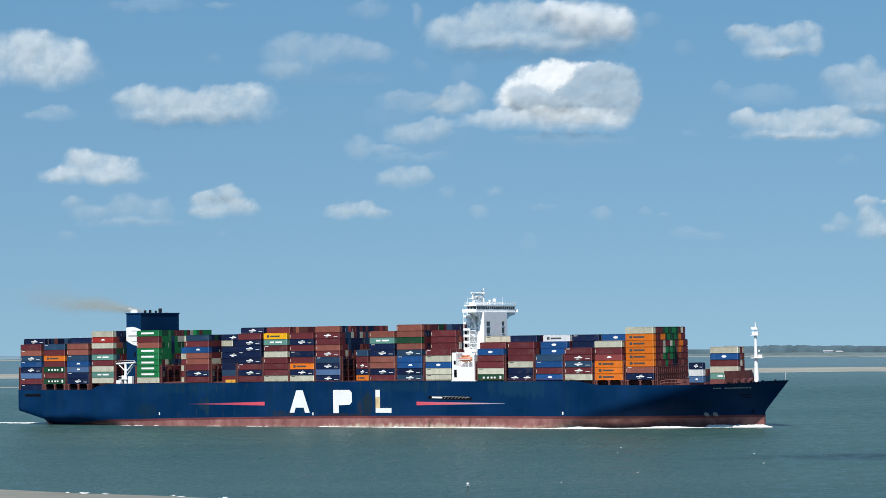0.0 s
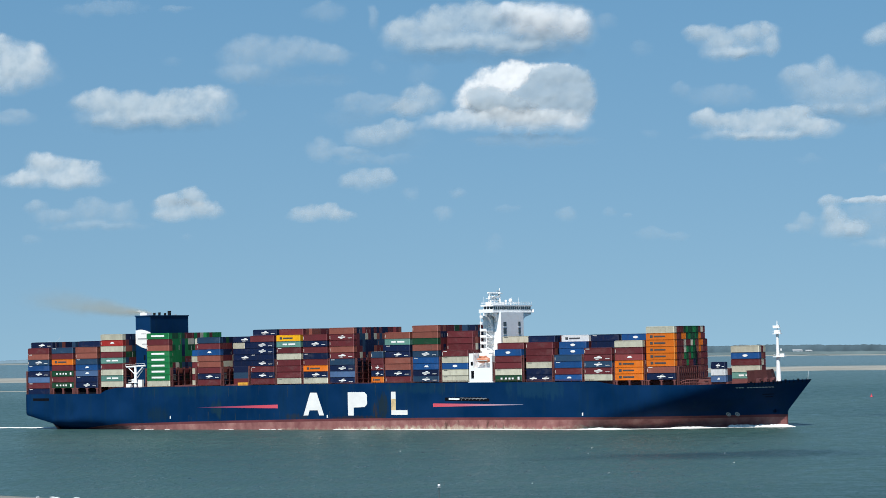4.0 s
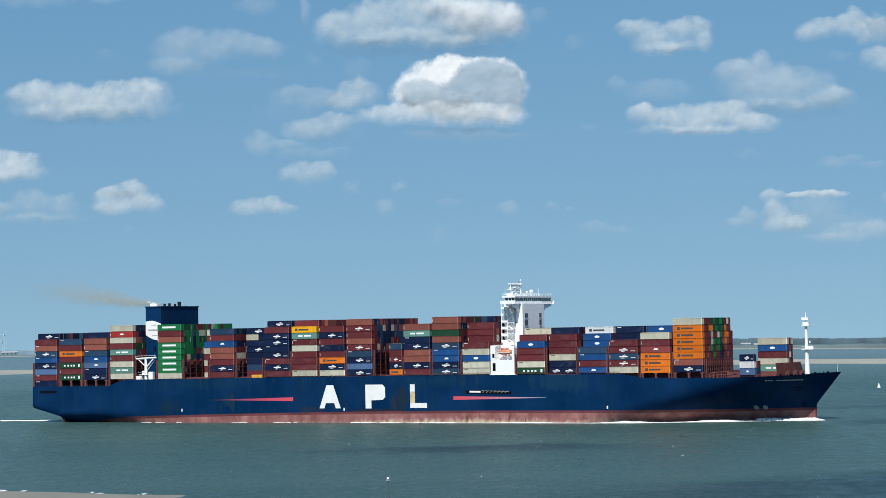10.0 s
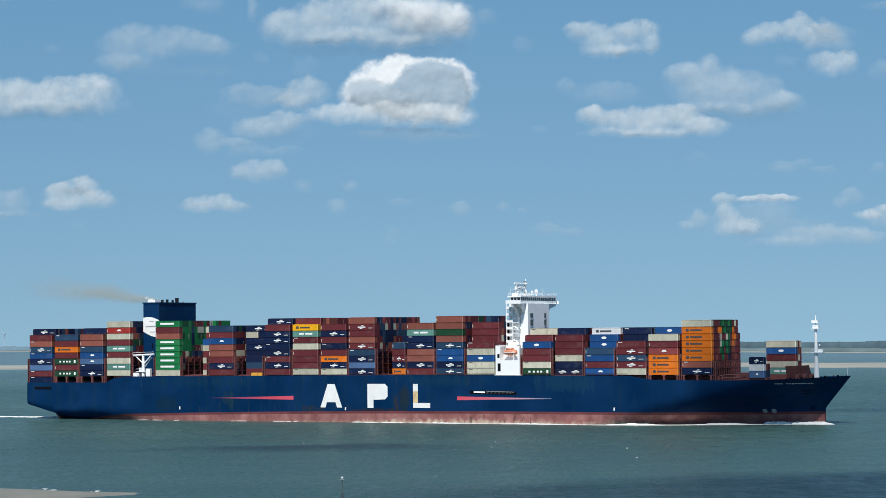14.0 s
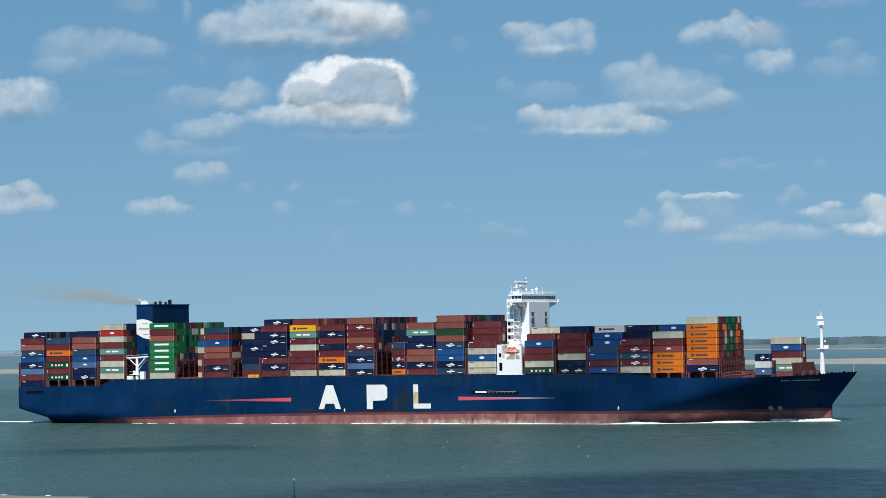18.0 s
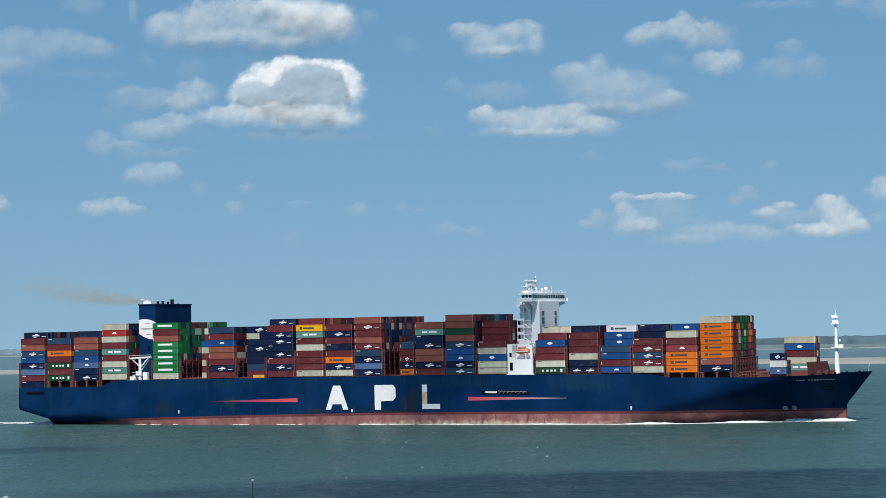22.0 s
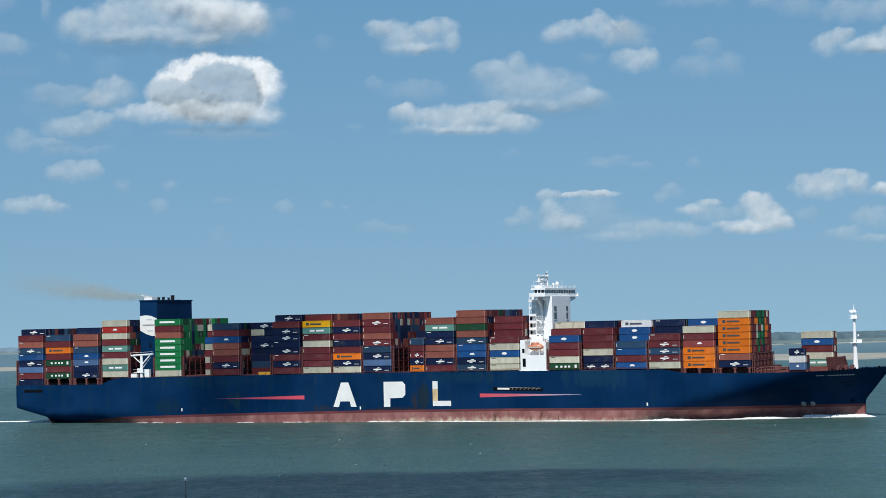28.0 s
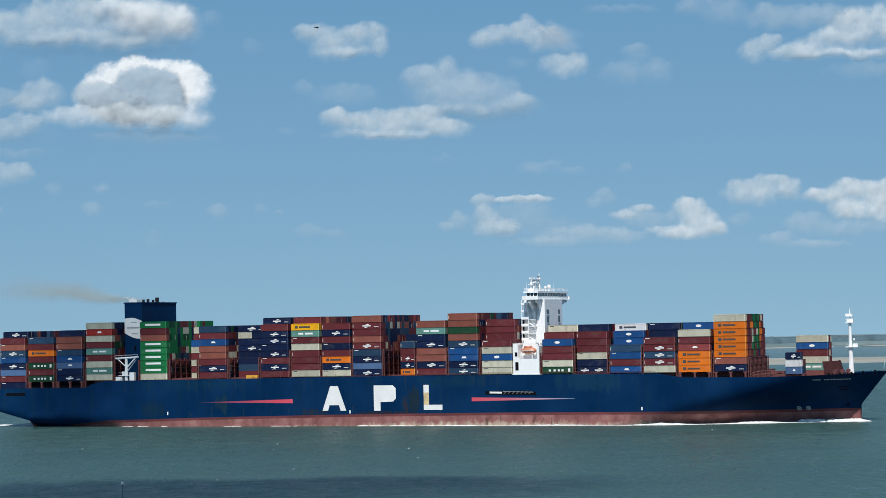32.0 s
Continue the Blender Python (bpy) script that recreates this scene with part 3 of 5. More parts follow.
cloud(1085, 677, 6.09, 65, 0.45, -0.1, 0.8, [(22, -2, 50, 25), (-51, 5, 36, 15)])
cloud(1154, 596, 5.36, 66, 0.8, 0, 1, [(-15, -8, 29, 22), (17, 10, 29, 18)])
cloud(1362, 621, 5.58, 67, 0.92, 0.1, 1.1, [(-114, -28, 57, 19), (-51, -7, 64, 20), (8, 16, 57, 41), (79, 21, 57, 45), (-23, -38, 125, 11)])
cloud(1252, 660, 5.94, 68, 0.6, -0.1, 0.8, [(43, -2, 75, 23), (-51, 2, 57, 25)])
cloud(1371, 550, 4.95, 69, 0.4, -0.1, 0.8, [(0, 0, 79, 17)])
cloud(893, 680, 6.12, 70, 0.3, 0, 0.8, [(0, 0, 68, 9)])
# thin vapour hanging about the larger heaps; the first three paint in shaded undersides
cloud(-188, 612, 5.60, 72, 0.3, -0.6, 0.7, [(-80, 0, 110, 20), (70, -6, 120, 22)], back=6)
cloud(528, 462, 4.40, 73, 0.28, -0.5, 0.7, [(-60, 0, 120, 26), (70, 8, 90, 22)], back=6)
cloud(-873, 486, 4.65, 74, 0.28, -0.6, 0.7, [(-60, 0, 90, 16), (60, 0, 100, 16)], back=6)
cloud(-600, 575, 5.10, 75, 0.22, -0.2, 0.7, [(-40, 0, 60, 16), (60, -8, 70, 14)], back=6)
cloud(-440, 470, 4.10, 76, 0.25, -0.1, 0.7, [(-30, 20, 60, 22), (30, -30, 80, 26)], back=6)
cloud(560, 240, 2.30, 77, 0.25, 0, 0.7, [(-80, 6, 70, 20), (40, -6, 110, 24)], back=6)

# unseen clouds of the same layer overhead, placed so that their shadows slide over the water and the ship
OVERHEAD = []


def cloud_above(x, y, w, d, vx, vy, seed, veil, firm=0.7):
    """An unseen cloud high over the water; x, y: where its shadow lies at the start."""
    rng = random.Random(seed)
    lobes = [(0, 0, w * 0.42, d * 0.42)] + [(rng.uniform(-0.3, 0.3) * w, rng.uniform(-0.3, 0.3) * d, w * rng.uniform(0.15, 0.28), d * rng.uniform(0.15, 0.28)) for _ in range(5)]
    ob = cloud(0, 0, 0, seed, veil, 0, firm, lobes, fine=w / 70)
    CLOUDS.pop()
    high = 450.0
    off = SUN_WAY * (high / SUN_WAY.z)
    OVERHEAD.append((ob, x + off.x, y + off.y, high, vx, vy))


# broad thin veil, added to dim the sun as it drifts in
cloud_above(640, 900, 1500, 1500, -12.0, 0.0, 95, 0.3, 0.35)
cloud_above(215, 492, 300, 190, -9.0, 0.3, 91, 0.9, 1.0)
# sheet added to darken a strip of water beyond the bow
cloud_above(185, 1005, 150, 60, -0.6, 0.5, 94, 0.6)
cloud_above(78, 690, 120, 46, -10.4, 3.0, 92, 0.75)
# one more whose shadow runs aft along the ship
near, late = ship_pose(13.0) @ Vector((360, 3, 27)), ship_pose(32.0) @ Vector((47, 3, 27))
low = SUN_WAY * (27.0 / SUN_WAY.z)
drift = (late - near) / 19.0
cloud_above(near.x - low.x - 13 * drift.x, near.y - low.y - 13 * drift.y, 80, 70, drift.x, drift.y, 93, 0.66, 1.1)


# ---- the container ship ----
ship = tagged(new("container_ship"), "huge navy-blue container ship under way with a full deck load", "ship")
MOVED = [(ship, Matrix.Identity(4))]
BEAM = 51.2
MID = BEAM / 2


def deck_z(x):
    for (x0, a), (x1, b) in zip(DECK, DECK[1:]):
        if x <= x1:
            return a + (b - a) * (x - x0) / (x1 - x0)
    return DECK[-1][1]


DECK = ((-1, 16.3), (42.4, 16.3), (45.9, 17.9), (52, 19.0), (184, 19.7), (289, 19.4), (299, 17.8), (330, 17.6), (352, 18.0), (372, 18.9))


def stem_x(z):
    return 361.0 if z < 6.4 else 361.0 + (z - 6.4) / 12.4 * 10.2


def half_beam(x, z):
    k = min(1.0, max(0.0, z / 18.0))
    start = 268.0 + 3.5 * max(0.0, z)
    u = max(0.0, min(1.0, (stem_x(z) - x) / (stem_x(z) - start)))
    u = u ** (1.0 + 0.5 * (1 - k) ** 2)
    b = MID * (1 - (1 - u) ** (1.45 + 1.1 * k))
    if x < 75:
        s = (75 - x) / 75
        if x < 15:
            b *= 1 - 0.008 * s - 0.03 * (1 - min(1.0, (z - keel_z(x)) / 1.2)) ** 2
        else:
            b *= 1 - 0.008 * s - 0.6 * s ** 1.2 * (1 - max(0.0, min(1.0, (z + 1) / 5.6))) ** 2
    return max(b, 0.0)


def keel_z(x):
    """Underside of the hull: the counter stern rises clear of the water."""
    if x < 15:
        return 6.6 - 3.9 * (x / 15)
    return -6.0


BOOT_LINE = ((-1, -1.5), (24, -1.5), (30, 0.4), (52, 2.6), (100, 3.7), (160, 4.6), (220, 5.0), (400, 4.9))


def boot_z(x):
    """Upper edge of the red bottom paint, which rises forward."""
    for (x0, a), (x1, b) in zip(BOOT_LINE, BOOT_LINE[1:]):
        if x <= x1:
            return a + (b - a) * (x - x0) / (x1 - x0)


def hull_strip(name, low, high, mat, label, rows):
    """Plating between two heights, given along the length, on both sides; high None: up to the deck edge."""
    bm = bmesh.new()
    xs = [0.2, 1.2, 3, 6, 10, 14.99, 15.01, 18, 24, 32, 42.4, 45.9, 52, 60, 75] + list(range(90, 265, 15)) + [264, 270, 276, 282, 289, 294, 299, 306, 314, 322, 330, 337, 343, 348, 352, 355.5, 358, 360, 361]
    grid = []
    for i, x in enumerate(xs + [1.0]):
        ring = []
        for j in range(rows + 1):
            at = 361.0 if i == len(xs) else x
            z_lo = low(at)
            z = z_lo + ((deck_z(at) if high is None else high(at)) - z_lo) * j / rows
            xx = x
            if i == len(xs):
                z = z_lo + ((18.8 if high is None else high(at)) - z_lo) * j / rows
                xx = stem_x(z)
            elif x > 330:
                xx = 330 + (x - 330) * (stem_x(z) - 330) / 31.0
                if high is None:
                    z = z_lo + (deck_z(xx) - z_lo) * j / rows
            z = max(z, keel_z(x)) if i < len(xs) else z
            ring.append((xx, half_beam(xx, z) if i < len(xs) else 0.0, z))
        grid.append(ring)
    for side in (-1, 1):
        vs = [[bm.verts.new((x, MID + side * h, z)) for x, h, z in ring] for ring in grid]
        for a, b in zip(vs, vs[1:]):
            for j in range(rows):
                q = (a[j], b[j], b[j + 1], a[j + 1])
                if len({v.co.to_tuple(3) for v in q}) > 2:
                    bm.faces.new(q)
        if side == -1:
            aft = vs[0]
        else:
            for j in range(rows):
                bm.faces.new((aft[j], aft[j + 1], vs[0][j + 1], vs[0][j]))
    bmesh.ops.remove_doubles(bm, verts=bm.verts, dist=0.004)
    return part(name, bm, mat, ship, label, smooth=True)


hull_strip("hull", boot_z, None, NAVY, "navy-blue steel hull plating", 14)
hull_strip("boot_top", lambda x: boot_z(x) - 1.0, boot_z, BOOT, "dark red upper antifouling band", 1)
hull_strip("boot_band", lambda x: -6.0, lambda x: boot_z(x) - 1.0, WORN, "worn pinkish antifouling with brown growth at the waterline", 5)
bm = bmesh.new()
xs = [0.3, 20, 42.4, 45.9, 52] + list(range(70, 290, 20)) + [289, 299, 312, 325, 338, 348, 356, 362, 367, 370]
for a, b in zip(xs, xs[1:]):
    za, zb = deck_z(a) - 0.9, deck_z(b) - 0.9
    ha, hb = half_beam(a, za) - 0.05, half_beam(b, zb) - 0.05
    bm.faces.new([bm.verts.new(p) for p in ((a, MID - ha, za), (b, MID - hb, zb), (b, MID + hb, zb), (a, MID + ha, za))])
part("deck", bm, DECKRED, ship, "oxide-red steel main deck")


# ---- deck structures ----
boxes("hatch_coaming", OXIDE, ship, (3, 41, 3.4, 47.8, 15.2, 18.9), (46, 56, 3.2, 48, 18.0, 19.25), (68, 230.5, 3.2, 48, 18.4, 19.65), (243, 296, 3.2, 48, 18.3, 19.65), (297, 324, 5.5, 45.5, 16.5, 19.7),
      label="oxide-red hatch coaming under the stacks")


# black panels stand in for the shade under the aft stacks
boxes("mooring_deck_bulkhead", DARK, ship, (1.8, 14.0, 3.05, 3.35, 15.4, 18.9), (15.0, 27.6, 2.1, 3.0, 15.4, 18.9), (28.6, 41.4, 2.1, 3.0, 15.4, 18.9), label="dark panels painted as the shade of the mooring deck recess")


def pedestals(x0, x1, z0, z1, n):
    for i in range(n):
        x = x0 + (x1 - x0) * i / (n - 1)
        bm = bmesh.new()
        prism(bm, ((x - 0.35, z0), (x + 0.35, z0), (x + 0.35, z1 - 0.5), (x + 0.8, z1 - 0.25), (x + 0.8, z1), (x - 0.8, z1), (x - 0.8, z1 - 0.25), (x - 0.35, z1 - 0.5)), 1, 0.6, 1.8)
        part("pedestal", bm, DECKRED, ship, "oxide-red container pedestal at the deck edge")


for a in (15.6, 29.2):
    pedestals(a, a + 11.2, 15.4, 18.98, 3)
boxes("container_bed", DECKRED, ship, (1.6, 13.4, 0.7, 2.9, 15.3, 16.24), label="low oxide-red bed under the aftermost container")
for a in (297.7, 311.5):
    pedestals(a, a + 11.2, 16.9, 19.75, 3)

POST = None


def lashing_bridge(x, z0, levels, y0=0.7, y1=50.0, depth=1.0):
    """A steel gantry between two bays: walkways on a row of posts."""
    global POST
    z1 = z0 + levels * 2.66
    br = boxes("lashing_bridge", OXIDE, ship, (x - 0.06, x + 0.06, y0 + 0.5, y1, z0, z0 + 0.9), label="oxide-red steel lashing bridge between the bays")
    for k in range(1, levels + 1):
        z = z0 + k * 2.66
        boxes("walkway", OXIDE, br, (x - depth / 2, x + depth / 2, y0, y1, z - 0.16, z))
        boxes("handrail", OXIDE, br, (x + depth / 2 - 0.04, x + depth / 2 + 0.04, y0, y1, z + 0.95, z + 1.03))
    n = 15 if x > 300 else 11
    for i in range(n):
        y = y0 + 0.35 + (y1 - y0 - 0.7) * i / (n - 1)
        key = (round(z1 - z0, 2), i == 0, x > 300)
        if POST is None:
            POST = {}
        if key not in POST:
            pm = bmesh.new()
            w = 0.4 if i == 0 else 0.26
            for s in (-1, 1):
                box(pm, s * 0.36 - 0.12, s * 0.36 + 0.12, -w, w, 0, z1 - z0 + (0.1 if x > 300 else 0.9))
            me = bpy.data.meshes.new("post")
            bmesh.ops.recalc_face_normals(pm, faces=pm.faces)
            pm.to_mesh(me)
            pm.free()
            me.materials.append(DECKRED if i == 0 else OXIDE)
            POST[key] = me
        ob = new("post", POST[key])
        ob.parent = br
        ob.location = (x, y, z0)


for x, z0, levels in ((0.6, 15.4, 4), (14.35, 15.4, 4), (28.0, 15.4, 4), (41.85, 15.6, 4), (55.8, 18.6, 4), (67.7, 18.6, 3), (81.4, 18.8, 3), (94.7, 18.8, 3), (108.6, 18.9, 3), (122.6, 19.0, 3),
                      (136.4, 19.0, 4), (150.0, 19.0, 3), (163.3, 19.0, 4), (176.8, 19.0, 4), (190.6, 19.0, 3), (204.0, 19.0, 4), (217.6, 19.0, 4), (242.6, 19.0, 3), (255.9, 19.0, 4),
                      (269.6, 19.0, 4), (283.1, 19.0, 4), (296.5, 18.0, 3), (310.2, 17.0, 4), (324.2, 17.0, 3)):
    lashing_bridge(x, z0, levels, y1=31.5 if x > 300 else 50.0)

# ---- accommodation tower ----
tower = boxes("bridge_tower", WHITE, ship, (237.2, 240.8, 13.0, 34.0, 19.0, 48.6), label="white slab-sided accommodation tower")
boxes("stair_wall", WHITE, tower, (231.9, 237.2, 13.2, 30.0, 19.0, 48.6))
boxes("tower_base", WHITE, tower, (232.2, 237.2, 10.8, 13.2, 19.0, 33.0))
bm = bmesh.new()
prism(bm, ((236.6, 30.0), (240.8, 30.0), (240.8, 48.6), (238.6, 48.6), (238.2, 44.0)), 1, 12.0, 12.98)
part("tower_fin", bm, WHITE, tower)
for y0, y1, x0, x1 in ((6.4, 13.0, 238.6, 239.3), (45.0, 34.0, 238.6, 239.3), ):
    bm = bmesh.new()
    prism(bm, ((y0, 48.5), (y1, 48.5), (y1, 43.2), (y0 + (y1 - y0) * 0.55, 46.6), (y0, 47.7)), 0, x0, x1)
    part("wing_bracket", bm, WHITE, tower, "white bracket under the bridge wing")
bm = bmesh.new()
prism(bm, ((6.4, 48.5), (13.0, 48.5), (13.0, 39.6), (12.2, 42.4), (11.0, 44.6), (9.2, 46.3), (6.4, 47.4)), 0, 235.9, 236.9)
part("wing_bracket", bm, WHITE, tower, "white curved bracket under the bridge wing")
for k in range(6):
    z = 32.5 + 2.75 * k
    boxes("stair_landing", WHITE, tower, (231.5, 237.2, 11.0, 13.2, z, z + 0.2))
    rods("stair_rail", WHITE, tower, ((231.5, 11.0, z + 1.05), (237.2, 11.0, z + 1.05), 0.07, 5))
    a, b = (232.2, 236.3) if k % 2 else (236.3, 232.2)
    rods("stair_flight", WHITE, tower, ((a, 12.0, z + 0.15), (b, 12.0, z + 2.75), 0.2, 4))
    boxes("stair_bulwark", WHITE, tower, (231.4, 234.4, 10.9, 11.0, z + 0.2, z + 1.0), (231.4, 231.5, 11.0, 13.2, z + 0.2, z + 1.3), label="white bulwark round a stair landing")
for x in (231.6, 234.3):
    rods("stair_post", WHITE, tower, ((x, 11.1, 30), (x, 11.1, 48.6), 0.17, 6))
for y, wd in ((14.3, 2.9), (28.8, 2.2)):
    for z, hh in ((44.6, 1.9), (41.9, 2.5)):
        boxes("tower_window", GLASS, tower, (240.75, 240.86, y, y + wd, z - hh, z), label="dark window in the tower front")
        boxes("window_sill", WHITE, tower, (240.78, 240.98, y - 0.15, y + wd + 0.15, z - hh - 0.18, z - hh))

house = boxes("wheelhouse", WHITE, ship, (234.3, 239.6, 7.4, 44.6, 48.6, 49.8), label="white wheelhouse spanning the beam on top of the tower")
boxes("wheelhouse_roof", WHITE, house, (233.9, 239.9, 7.0, 45.0, 51.15, 51.8))
boxes("wheelhouse_window", GLASS, house, (234.8, 239.4, 7.8, 44.2, 49.8, 51.15), label="dark band of bridge windows")
for i in range(19):
    y = 7.8 + 36.4 * i / 18
    boxes("window_mullion", WHITE, house, (239.3, 239.5, y - 0.12, y + 0.12, 49.8, 51.15))
for x in (235.0, 236.4, 237.8):
    boxes("window_mullion", WHITE, house, (x - 0.14, x + 0.14, 7.68, 7.9, 49.8, 51.15))
boxes("wing_platform", WHITE, house, (233.6, 240.2, 5.8, 46.0, 48.45, 48.65))
for y in (5.8, 45.85):
    boxes("wing_bulwark", WHITE, house, (233.6, 240.2, y, y + 0.15, 48.6, 49.9))
bm = bmesh.new()
for i in range(24):
    y = 7.3 + 37.4 * i / 23
    for x in (234.1, 239.7):
        rod(bm, (x, y, 52.0), (x, y, 53.0), 0.05, 4)
for x in (234.1, 239.7):
    for z in (52.5, 53.0):
        rod(bm, (x, 7.3, z), (x, 44.7, z), 0.05, 4)
part("roof_railing", bm, WHITE, house, "white pipe railing on the wheelhouse roof")["kind"] = "stuff"
mast = boxes("radar_mast", WHITE, ship, (233.8, 236.8, 11.6, 24.0, 51.8, 52.9), label="white portal radar mast with braces and scanners on the wheelhouse")
for y, top, r in ((12.6, 57.2, 0.5), (22.6, 57.4, 0.52), (17.4, 55.8, 0.42)):
    rods("mast_pole", WHITE, mast, ((235.2, y, 52.0), (235.2, y, top), r, 8, r * 0.75))
for z, a, b, r in ((56.9, 11.4, 23.8, 0.36), (55.2, 12.6, 22.6, 0.3), (53.8, 12.6, 22.6, 0.22)):
    rods("yard", WHITE, mast, ((235.2, a, z), (235.2, b, z), r, 6))
for a, b in (((12.6, 53.0), (17.4, 55.2)), ((22.6, 53.0), (17.4, 55.2)), ((14.6, 55.2), (12.6, 56.9)), ((20.6, 55.2), (22.6, 56.9))):
    rods("mast_brace", GREYSTEEL, mast, ((235.2, *a), (235.2, *b), 0.24, 6), label="grey mast brace")
rods("aerial", WHITE, mast, ((235.2, 22.2, 57.0), (235.2, 22.9, 58.9), 0.16, 6))
for y, w, z in ((17.4, 2.3, 56.0), (21.2, 1.4, 57.6)):
    boxes("radar_scanner", GREYSTEEL, mast, (235.0, 235.4, y - w, y + w, z, z + 0.35), label="grey radar scanner bar")
boxes("radar_platform", WHITE, mast, (234.4, 236.2, 15.4, 19.6, 55.3, 55.55), (234.4, 236.2, 11.2, 13.6, 54.4, 54.6), (234.4, 236.2, 20.8, 23.8, 56.6, 56.8))
for y, r in ((29.5, 0.85), (25.0, 0.55), (10.5, 0.4)):
    bm = bmesh.new()
    bmesh.ops.create_icosphere(bm, subdivisions=2, radius=r, matrix=Matrix.Translation((237.0, y, 52.9 + r)))
    dome = part("satellite_dome", bm, WHITE, ship, "white satellite dome", smooth=True)
    rods("dome_foot", WHITE, dome, ((237.0, y, 52), (237.0, y, 53.3), 0.22, 6))
for y in (9.0, 13.0, 36.0, 42.5):
    rods("whip_aerial", WHITE, ship, ((234.5, y, 52), (234.5, y, 55.2), 0.06, 4))

# lifeboat station at the ship's side
station = boxes("lifeboat_station", WHITE, ship, (231.4, 242.0, 0.15, 9.0, 19.3, 25.6), label="white deckhouse block with a recess for the lifeboat")
for d in ((231.4, 233.4, 0.15, 9.0, 25.6, 31.6), (241.1, 242.0, 0.15, 9.0, 25.6, 30.6)):
    boxes("station_pillar", WHITE, station, d)
boxes("station_back", WHITE, station, (233.4, 241.1, 4.6, 9.0, 25.6, 31.5))
boxes("station_foot", WHITE, station, (230.9, 242.4, 0.05, 9.2, 19.2, 19.8))
for d in ((232.3, 233.6, 0.1, 0.3, 21.2, 24.4), (232.2, 233.2, 0.1, 0.3, 26.6, 28.2)):
    boxes("doorway", DARK, station, d, label="dark doorway opening")
for x in (233.6, 240.3):
    boxes("davit_arm", WHITE, station, (x, x + 0.5, 0.3, 4.6, 31.2, 31.8))
for x in (234.9, 239.0):
    boxes("davit_post", WHITE, station, (x, x + 0.3, 0.3, 0.5, 25.6, 28.0))
bm = bmesh.new()
bmesh.ops.create_uvsphere(bm, u_segments=20, v_segments=10, radius=1.0, matrix=Matrix.Translation((237.3, 2.0, 28.8)) @ Matrix.Diagonal((3.3, 1.5, 1.35, 1)))
box(bm, 235.6, 238.4, 1.1, 2.9, 29.6, 30.6)
lb = part("lifeboat", bm, ORANGE, ship, "orange enclosed lifeboat in its davits", smooth=True)
boxes("lifeboat_stripe", MARKWHITE, lb, (234.8, 239.8, 0.42, 0.66, 28.6, 28.8))

# ---- funnel ----
funnel = boxes("funnel", NAVY, ship, (57.2, 65.4, 8.0, 38.4, 19.0, 51.3), label="navy-blue funnel casing spanning the deck")
bm = bmesh.new()
n = 12
lower = [(57.15 + 8.2 * i / n, 38.7 - 2.4 * math.sin(math.pi * 0.62 * i / n)) for i in range(n + 1)]
upper = [(65.35 - 8.2 * i / n, 43.6 + 1.1 * i / n + 0.8 * math.sin(math.pi * i / n)) for i in range(n + 1)]
pts = lower + upper
prism(bm, pts, 1, 7.9, 8.02)
part("funnel_band", bm, MARKWHITE, funnel, "white curved panel painted on the funnel side")
for d in ((58.4, 64.2, 7.84, 7.92, 40.6, 41.2), (60.2, 62.8, 7.84, 7.92, 43.0, 43.3), (60.6, 63.2, 7.84, 7.92, 38.3, 38.6)):
    boxes("funnel_bar", GREYSTEEL, funnel, d, label="grey bar of faded writing")
boxes("funnel_vent", DARK, funnel, (61.6, 62.3, 7.9, 8.05, 31.2, 33.4))
boxes("funnel_rim", NAVY, funnel, (56.9, 65.7, 7.7, 38.7, 51.0, 51.5))
for y, r, h, m in ((12.0, 0.9, 1.9, GREYSTEEL), (17.5, 0.55, 2.1, BLACKPIPE), (21.5, 0.55, 2.3, BLACKPIPE), (26.0, 0.5, 2.0, BLACKPIPE), (29.5, 0.75, 3.0, BLACKPIPE), (34.5, 0.4, 1.4, GREYSTEEL)):
    rods("exhaust_pipe", m, funnel, ((61.0, y, 51.3), (61.0, y, 50.6 + h), r, 10, r * 1.12), label="sooty exhaust uptake")
boxes("funnel_house", WHITE, funnel, (58.2, 62.0, 10.0, 14.0, 51.4, 52.6))

# ---- white store crane in the gap by the funnel ----
crane = rods("store_crane", WHITE, ship, ((61.2, 1.6, 18.9), (61.2, 1.6, 28.4), 0.75, 10, 0.55), ((56.4, 1.4, 28.2), (67.0, 1.4, 28.7), 0.42, 6), ((61.2, 1.6, 24.6), (57.0, 1.5, 28.2), 0.22, 6),
             ((61.2, 1.6, 24.2), (65.6, 1.5, 28.4), 0.3, 6), ((61.2, 2.4, 23.0), (65.4, 2.4, 27.6), 0.25, 6), label="white provisions crane on the side deck")
boxes("crane_platform", WHITE, crane, (58.0, 62.6, 0.6, 3.4, 21.0, 21.25), (56.6, 59.4, 0.6, 3.2, 19.0, 20.6), (59.6, 60.6, 0.7, 2.2, 21.2, 22.8), (63.0, 65.2, 0.8, 2.4, 19.0, 22.4))
rods("crane_railing", WHITE, crane, ((56.5, 0.7, 29.4), (67.0, 0.7, 29.7), 0.06, 4), ((57.9, 0.6, 22.3), (62.6, 0.6, 22.3), 0.06, 4), ((56.4, 0.7, 28.4), (56.4, 0.7, 29.4), 0.06, 4), ((66.9, 0.7, 28.6), (66.9, 0.7, 29.7), 0.06, 4))
boxes("engine_casing", OXIDE, ship, (56.4, 67.0, 9.0, 42.0, 18.5, 27.0))

